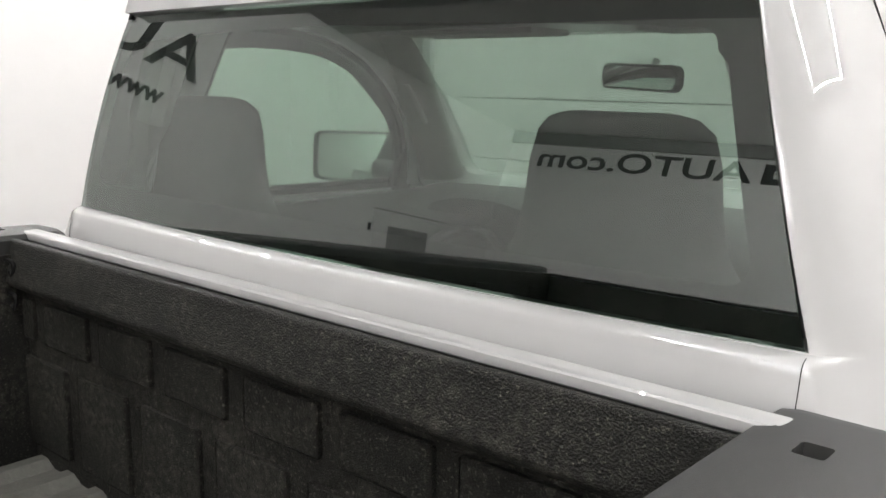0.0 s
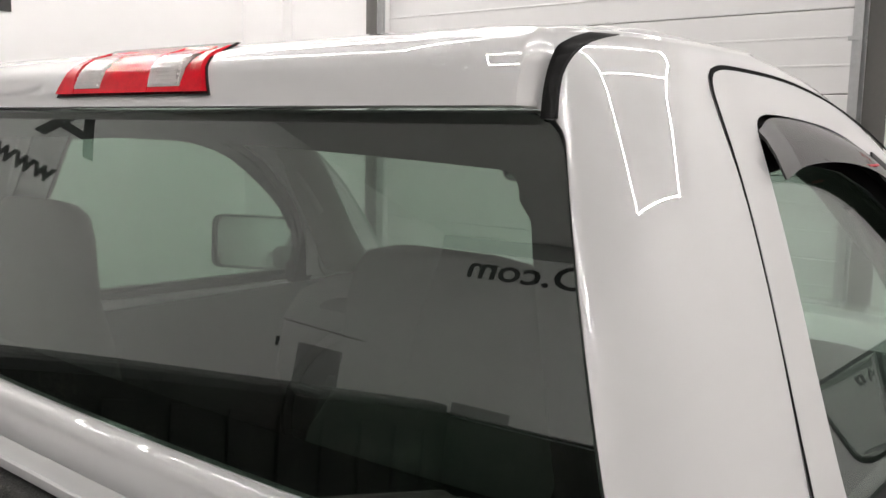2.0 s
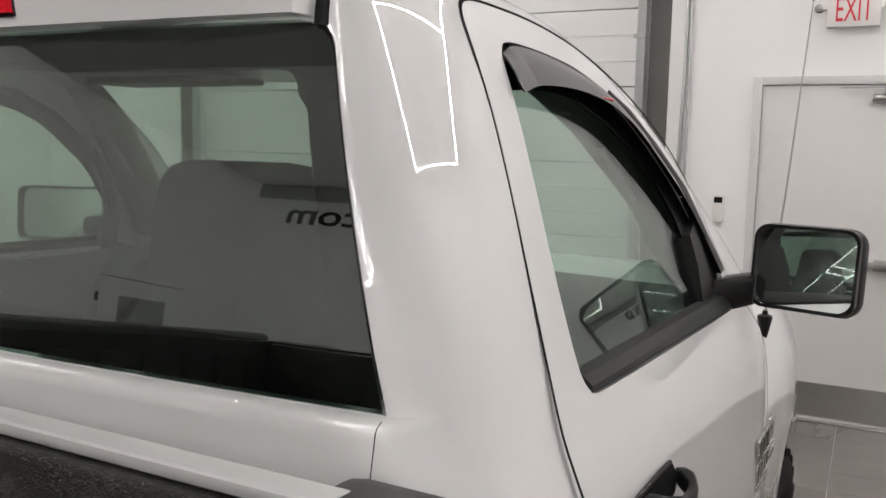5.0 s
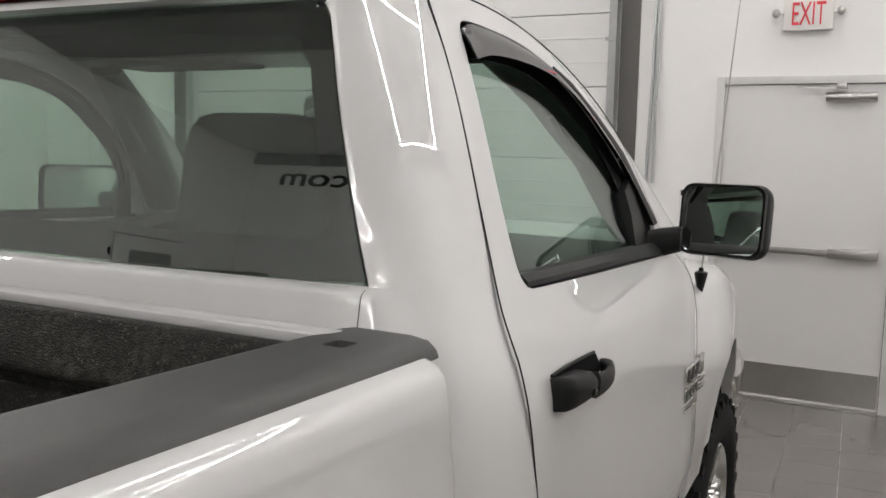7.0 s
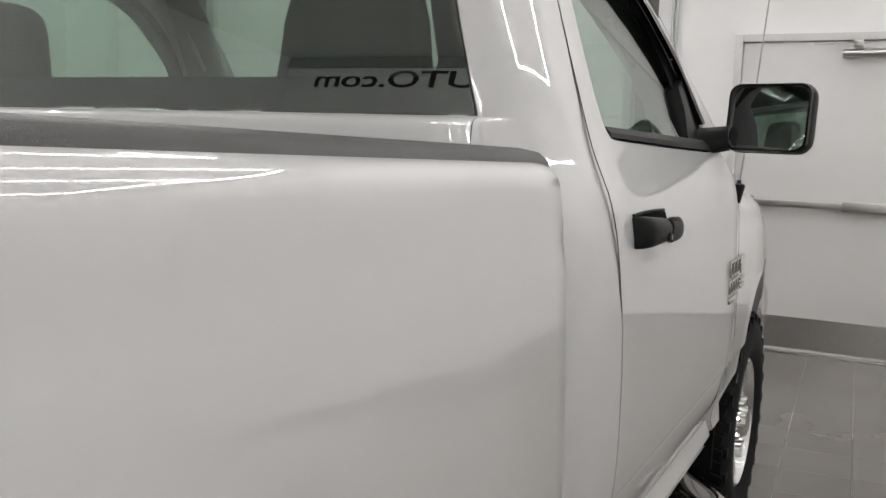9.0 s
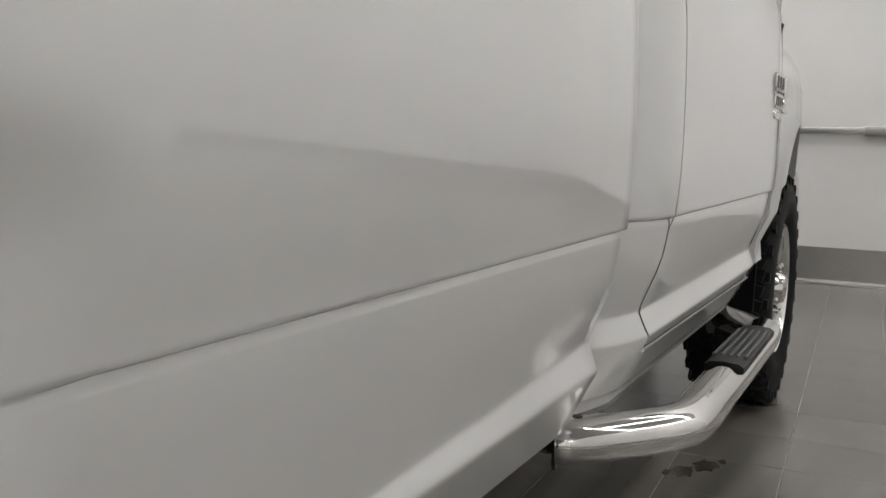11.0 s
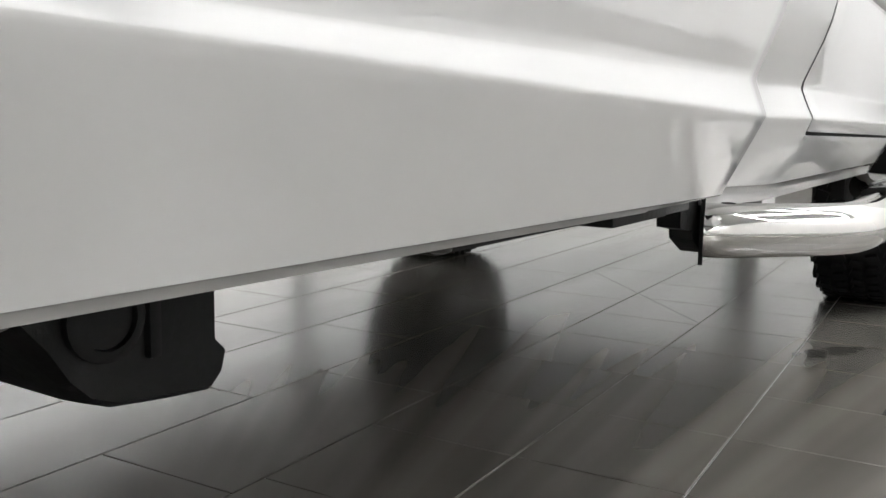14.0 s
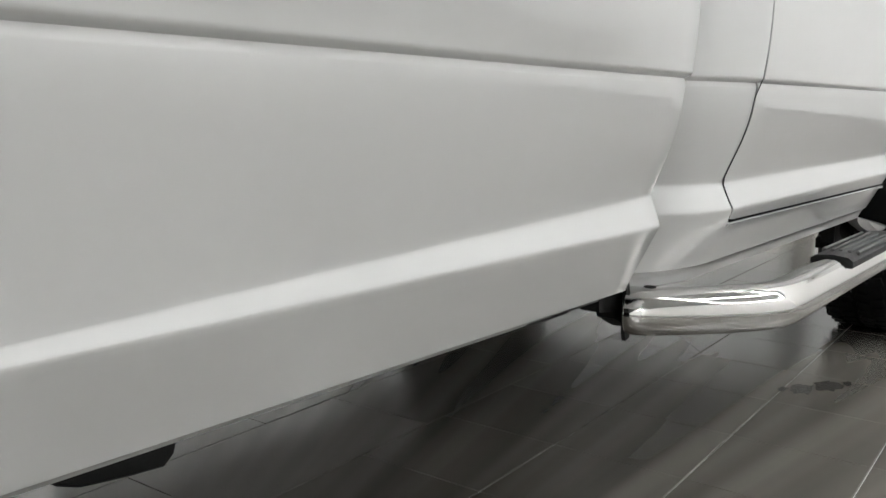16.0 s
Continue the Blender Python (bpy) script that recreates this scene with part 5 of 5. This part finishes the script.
part("mirror_stem", tube([(0.0, 0.02, 0.0), (0.01, 0.04, 0.03), (0.01, 0.05, 0.05)], 0.010, 8), BLACKP, rv)
part("headliner", box(-0.69, 0.69, 0.15, 0.88, 1.893, 1.905, 0.004), HEADL, truck, "pale grey headliner", 0)
for s in (1, -1):
    part("sun_visor", rbox(s * 0.36, 0.90, 1.872, 0.44, 0.17, 0.016, 0.006), HEADL, truck, "grey folded sun visor").matrix_basis = pose(0, 0, 0)
    part("pillar_trim", tube([(s * 0.635, 0.86, 1.862), (s * 0.70, 1.00, 1.775), (s * 0.785, 1.16, 1.625), (s * 0.855, 1.32, 1.44)], [0.05, 0.06, 0.07, 0.085], 14, squash=0.45), TRIMG, truck, "grey pillar trim")
    part("rear_pillar_trim", tube([(s * 0.66, 0.17, 1.86), (s * 0.74, 0.15, 1.65), (s * 0.81, 0.12, 1.45), (s * 0.86, 0.12, 1.1)], 0.05, 10), TRIMG, truck, "grey pillar trim")
    part("door_card", box(min(s * 0.86, s * 0.895), max(s * 0.86, s * 0.895), 0.24, 1.34, 0.70, 1.395, 0.015), DASHM, truck, "dark grey door card")
    part("grab_handle", tube([(s * 0.72, 1.00, 1.74), (s * 0.735, 1.06, 1.68), (s * 0.755, 1.12, 1.62)], 0.012, 8), TRIMG, truck)
part("back_panel", box(-0.80, 0.80, 0.07, 0.10, 0.65, 1.44, 0.01), DASHM, truck, "dark grey cab back panel")
part("cab_carpet", box(-0.84, 0.84, 0.06, 1.36, 0.625, 0.64), DASHM, truck)

# ---- things in the bay ----
exit_door = thing("door_1", "pale grey steel exit door with a push bar, closed", "door", kind="structure")
X0, X1, ZD = EXIT
part("leaf", box(X0, X1, YF - 0.01, YF + 0.04, 0.012, ZD, 0.003), DOORP, exit_door)
for a in ((X0 - 0.055, X0 - 0.003, 0, ZD + 0.055), (X1 + 0.003, X1 + 0.055, 0, ZD + 0.055)):
    part("frame_jamb", box(a[0], a[1], YF - 0.03, YF + 0.1, a[2], a[3], 0.004), FRAMEP, exit_door)
part("frame_head", box(X0 - 0.0025, X1 + 0.0025, YF - 0.03, YF + 0.1, ZD + 0.004, ZD + 0.055, 0.004), FRAMEP, exit_door)
part("kick_plate", box(X0 + 0.01, X1 - 0.01, YF - 0.014, YF - 0.0105, 0.03, 0.25), STEEL, exit_door, "brushed steel kick plate")
part("threshold", box(X0, X1, YF - 0.06, YF + 0.1, 0, 0.012, 0.003), STEEL, exit_door)
bar = part("push_bar", box(X0 + 0.05, X1 - 0.06, YF - 0.075, YF - 0.045, 1.015, 1.06, 0.006), STEEL, exit_door, "steel push bar")
part("bar_end", box(X0 + 0.05, X0 + 0.14, YF - 0.08, YF - 0.0105, 0.99, 1.085, 0.01), STEEL, exit_door)
part("bar_end", box(X1 - 0.36, X1 - 0.06, YF - 0.08, YF - 0.0105, 1.005, 1.07, 0.01), STEEL, exit_door)
part("closer_body", tube([(0.97, YF - 0.05, 2.047), (1.27, YF - 0.05, 2.047)], 0.027), STEEL, exit_door, "grey door closer")
part("closer_arm", box(0.79, 1.06, YF - 0.075, YF - 0.055, 2.105, 2.115), STEEL, exit_door)
part("closer_arm", box(1.03, 1.09, YF - 0.08, YF - 0.03, 2.09, 2.13, 0.004), STEEL, exit_door)
base = thing("baseboard", "dark steel skirting along the wall base", "baseboard", kind="structure")
part("board", box(X1 + 0.056, XR, YF - 0.014, YF - 0.002, 0, 0.25), STEEL, base)
part("board", box(-0.19, X0 - 0.056, YF - 0.014, YF - 0.002, 0, 0.25), STEEL, base)
sign = thing("exit_sign", "white lit exit sign with red letters on the wall", "exit sign")
part("case", box(0.68, 0.98, YF - 0.06, YF - 0.002, 2.475, 2.685, 0.006), SIGNW, sign)
tx = bpy.data.curves.new("letters", "FONT")
tx.body, tx.size, tx.extrude, tx.align_x = "EXIT", 0.155, 0.002, "CENTER"
to = new("letters_curve", tx)
bpy.context.view_layer.update()
tm = bpy.data.meshes.new_from_object(to.evaluated_get(bpy.context.evaluated_depsgraph_get()))
bpy.data.objects.remove(to)
tm.transform(Matrix.Translation((0.83, YF - 0.0625, 2.507)) @ Matrix.Rotation(radians(90), 4, "X") @ Matrix.Diagonal((0.66, 1.36, 1, 1)))
mesh_part("letters", tm, SIGNR, sign, "red letters", 0)
for x in (0.635, 1.025):
    part("lamp_head", lathe([(YF - 0.085, 0.018), (YF - 0.08, 0.026), (YF - 0.05, 0.024), (YF - 0.03, 0.012)], 16, "y", (x, 0, 2.585)), STEEL, sign)
    part("lamp_arm", tube([(x, YF - 0.045, 2.585), (0.83, YF - 0.03, 2.585)], 0.008, 8), SIGNW, sign)
th = thing("thermostat", "small white remote control holder on the wall", "thermostat")
part("case", box(0.055, 0.13, YF - 0.025, YF - 0.002, 1.245, 1.42, 0.006), SIGNW, th)
part("screen", box(0.066, 0.119, YF - 0.028, YF - 0.0252, 1.372, 1.41), BLACKP, th, "dark screen")

# sectional roller door
gar = thing("garage_door", "white sectional overhead garage door, closed", "garage door", kind="structure")
ph = 0.53
for k in range(8):
    z0 = 0.02 + k * ph
    if z0 > GAR[2] - 0.1:
        break
    pan = part("panel", box(GAR[0], GAR[1], YF + 0.06, YF + 0.10, z0, min(z0 + ph - 0.006, GAR[2] + 0.1), 0.004, 1), GARAGE, gar)
    for j in (1, 2):
        part("rib", box(GAR[0], GAR[1], YF + 0.055, YF + 0.0605, z0 + j * ph / 3 - 0.008, z0 + j * ph / 3 + 0.008, 0.003, 1), GARAGE, pan)
for x0, x1 in ((GAR[1] - 0.005, GAR[1] + 0.075), (GAR[0] - 0.075, GAR[0] + 0.005)):
    part("track", box(x0, x1, YF - 0.02, YF - 0.002, 0, CEIL - 0.3), GALV, gar, "galvanised track angle")
    part("track", box(x0 + 0.065, x0 + 0.078, YF - 0.09, YF - 0.021, 0, CEIL - 0.3), GALV, gar, "galvanised track")
    for z in (0.5, 1.2, 1.9, 2.47, 3.1):
        part("bracket", box(x0 - 0.02, x1 + 0.01, YF - 0.034, YF - 0.0205, z - 0.012, z + 0.012), GALV, gar)
part("edge_post", box(-0.418, -0.28, YF - 0.012, YF - 0.0015, 0, CEIL - 0.2), DARKGAP, gar, "taupe edge channel")
part("edge_post", box(-4.68, -4.54, YF - 0.012, YF - 0.0015, 0, CEIL - 0.2), DARKGAP, gar, "taupe edge channel")
cond = thing("conduit", "thin grey conduit running up the wall", "conduit")
part("pipe", tube([(-0.19, YF - 0.02, 1.45), (-0.17, YF - 0.02, 2.2), (-0.16, YF - 0.02, CEIL - 0.2)], 0.012, 8), GALV, cond)
part("pipe", tube([(-0.14, YF - 0.02, 1.45), (-0.15, YF - 0.02, CEIL - 0.2)], 0.01, 8), GALV, cond)

# ---- floor tiles ----
TILE_X0, TW, TG = 0.52, 0.296, 0.0025


def tile_mesh(l):
    me = bpy.data.meshes.new("tile")
    bm = box(-TW / 2 + TG / 2, TW / 2 - TG / 2, -l / 2 + TG / 2, l / 2 - TG / 2, -0.012, 0.0, 0.0012, 1)
    bm.to_mesh(me)
    bm.free()
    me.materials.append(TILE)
    return me


# the truck stands a little askew to the tile courses
SKEW = Matrix.Translation((0.52, 0.7, 0)) @ Matrix.Rotation(radians(2.6), 4, "Z") @ Matrix.Translation((-0.52, -0.7, 0))
t_sq, t_long = tile_mesh(0.302), tile_mesh(0.604)
far = []
for c in range(-23, 13):
    cx = TILE_X0 + (c + 0.5) * TW
    near = -5 <= c <= 2
    long = c < -1
    l = 0.604 if long else 0.302
    off = 0.1 + (0.23 * (c % 3) if long else 0.0)
    k0, k1 = int((YB - off) / l) - 1, int((YF - off) / l) + 1
    for k in range(k0, k1):
        cy = off + (k + 0.5) * l
        if cy - l / 2 < YB or cy + l / 2 > YF + 0.3 or cx - TW / 2 < XL - 0.2 or cx + TW / 2 > XR + 0.2:
            continue
        if near and -1.3 < cy < 3.4:
            ob = new("tile", t_long if long else t_sq)
            ob.matrix_basis = SKEW @ Matrix.Translation((cx, cy, 0))
            ob.parent = floor
        else:
            far.append((cx, cy, l))
vs, fs = [], []
for cx, cy, l in far:
    a, b = TW / 2 - TG / 2, l / 2 - TG / 2
    i = len(vs)
    vs += [(cx - a, cy - b, 0), (cx + a, cy - b, 0), (cx + a, cy + b, 0), (cx - a, cy + b, 0),
           (cx - a, cy - b, -0.01), (cx + a, cy - b, -0.01), (cx + a, cy + b, -0.01), (cx - a, cy + b, -0.01)]
    fs += [(i, i + 1, i + 2, i + 3), (i, i + 4, i + 5, i + 1), (i + 1, i + 5, i + 6, i + 2), (i + 2, i + 6, i + 7, i + 3), (i + 3, i + 7, i + 4, i)]
me = bpy.data.meshes.new("tiles")
me.from_pydata(vs, [], fs)
me.transform(SKEW)
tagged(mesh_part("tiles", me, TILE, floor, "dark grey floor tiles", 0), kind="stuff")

# ---- wall signs: the readable ends are lettered, the name itself is plain blocks ----
def lettering(name, text, size, place, facing, stretch=1.25):
    c = bpy.data.curves.new("txt", "FONT")
    c.body, c.size, c.extrude, c.offset = text, size, 0.004, 0.012
    o = new("txt", c)
    bpy.context.view_layer.update()
    m = bpy.data.meshes.new_from_object(o.evaluated_get(bpy.context.evaluated_depsgraph_get()))
    bpy.data.objects.remove(o)
    m.transform(Matrix.Translation(place) @ Matrix.Rotation(radians(facing), 4, "Z") @ Matrix.Rotation(radians(90), 4, "X") @ Matrix.Diagonal((stretch, 1, 1, 1)))
    return m


def sign_row(th, along, n, z0, z1, s0, s1):
    """Blocks for the letters of a name between s0 and s1."""
    step = (s1 - s0) / n
    for k in range(n):
        a, b = s0 + step * k + 0.05 * step, s0 + step * (k + 1) - 0.1 * step
        if along == "west":
            me = to_mesh(box(XL + 0.001, XL + 0.006, min(a, b), max(a, b), z0, z1))
            me = boolean(me, [box(XL - 0.1, XL + 0.1, min(a, b) + 0.3 * abs(step), max(a, b) - 0.28 * abs(step), z0 + 0.3 * (z1 - z0), z1 - 0.28 * (z1 - z0))])
        else:
            me = to_mesh(box(min(a, b), max(a, b), YB + 0.001, YB + 0.006, z0, z1))
            me = boolean(me, [box(min(a, b) + 0.3 * abs(step), max(a, b) - 0.28 * abs(step), YB - 0.1, YB + 0.1, z0 + 0.3 * (z1 - z0), z1 - 0.28 * (z1 - z0))])
        mesh_part("letter_block", me, SIGNB, th, smooth=0)


def fit_text(text, size, x0, x1, z0, z1, wall_at, facing):
    """Letters stretched to a width along the wall and a height, on the west or the south wall."""
    m = lettering("t", text, size, (0, 0, 0), 0, 1.0)
    xs, zs = [v.co.x for v in m.vertices], [v.co.z for v in m.vertices]
    kx, kz = abs(x1 - x0) / (max(xs) - min(xs)), (z1 - z0) / (max(zs) - min(zs))
    m.transform(Matrix.Diagonal((kx, 1, kz, 1)) @ Matrix.Translation((-min(xs), 0, -min(zs))))
    place = (wall_at, x0, z0) if facing == 90 else (x0, wall_at, z0)
    m.transform(Matrix.Translation(place) @ Matrix.Rotation(radians(facing), 4, "Z"))
    return m


sg = thing("wall_sign", "black vinyl web address lettering on a white wall", "wall sign", group="wall lettering")
mesh_part("lettering", fit_text("www.", 0.4, -2.62, -1.67, 2.78, 2.98, XL + 0.005, 90), SIGNB, sg, smooth=0)
mesh_part("lettering", fit_text("S", 0.4, -1.61, -1.32, 2.77, 3.20, XL + 0.005, 90), SIGNB, sg, smooth=0)
sign_row(sg, "west", 7, 2.78, 3.16, -1.2, 1.45)
mesh_part("lettering", lettering("t", ".com", 0.40, (XL + 0.005, 1.60, 2.76), 90, 1.6), SIGNB, sg, smooth=0)
sg2 = thing("wall_sign", "large black letters above the web address on the wall", "wall sign", group="wall lettering")
mesh_part("lettering", fit_text("AU", 1.0, -2.99, -1.22, 3.29, 3.96, XL + 0.005, 90), SIGNB, sg2, smooth=0)
sign_row(sg2, "west", 5, 3.30, 3.95, -1.1, 2.3)
sg3 = thing("wall_sign", "black vinyl web address lettering on a white wall", "wall sign", group="wall lettering")
mesh_part("lettering", fit_text("AUTO.com", 0.8, -1.80, -5.62, 4.25, 4.83, YB + 0.005, 180), SIGNB, sg3, smooth=0)
sign_row(sg3, "south", 1, 4.26, 4.8, -1.22, -1.72)
vl = thing("wall_valance", "dark grey horizontal trim band high on the wall", "trim", kind="structure")
part("band", box(XL + 0.01, XR - 0.01, YB + 0.002, YB + 0.12, 4.92, 5.275), BAND, vl, smooth=0)
dr = thing("door_2", "white double door with a grey glazed panel, closed", "door", kind="structure")
part("leaf", box(XL + 0.002, XL + 0.03, -8.92, -6.99, 0.01, 2.05, 0.004), WALLP, dr)
part("frame_head", box(XL + 0.001, XL + 0.05, -8.97, -6.94, 2.053, 2.08, 0.004), BAND, dr, "grey door head")
part("pane", box(XL + 0.031, XL + 0.036, -8.43, -7.36, 0.69, 1.70), BAND, dr, "grey glazed panel")
rd = thing("card_reader", "small black reader on the white wall", "card reader")
part("case", box(XL + 0.001, XL + 0.03, -6.94, -6.89, 1.53, 1.71, 0.004), BLACKP, rd)
vt = thing("wall_panel", "grey flat access panel low on the wall", "access panel")
part("plate", box(-5.27, -4.18, YB + 0.002, YB + 0.014, 0.55, 1.15, 0.003), BAND, vt)

# cut joints running diagonally to the floor drain
dj = thing("floor_joint", "thin dark diagonal cut joint across the tiles", "floor joint", kind="structure")
for (xa, ya, xb, yb) in ((0.495, 1.33, -0.17, 2.04),):
    d = Vector((xb - xa, yb - ya, 0)).normalized()
    nrm = Vector((-d.y, d.x, 0)) * 0.0014
    bm = bmesh.new()
    bm.faces.new([bm.verts.new(Vector(p) + q) for p, q in (((xa, ya, 0.0005), nrm), ((xa, ya, 0.0005), -nrm), ((xb, yb, 0.0005), -nrm), ((xb, yb, 0.0005), nrm))])
    part("joint", bm, STAIN, dj, smooth=0)

# damp stain beside the wheel
st = thing("floor_stain", "dark damp smear on the floor tiles", "stain")
rg = random.Random(4)
for k, (cx, cy, r) in enumerate(((0.84, 1.17, 0.045), (0.885, 1.245, 0.05), (0.80, 1.13, 0.02), (0.92, 1.30, 0.02))):
    ring = [(cx + (r * (0.55 + 0.6 * rg.random())) * math.cos(2 * math.pi * j / 18) * 0.7, cy + r * (0.55 + 0.7 * rg.random()) * math.sin(2 * math.pi * j / 18) * 1.3) for j in range(18)]
    bm = bmesh.new()
    bm.faces.new([bm.verts.new((x, y, 0.0006 + 0.0002 * k)) for x, y in ring])
    part("smear", bm, STAIN, st, smooth=0)
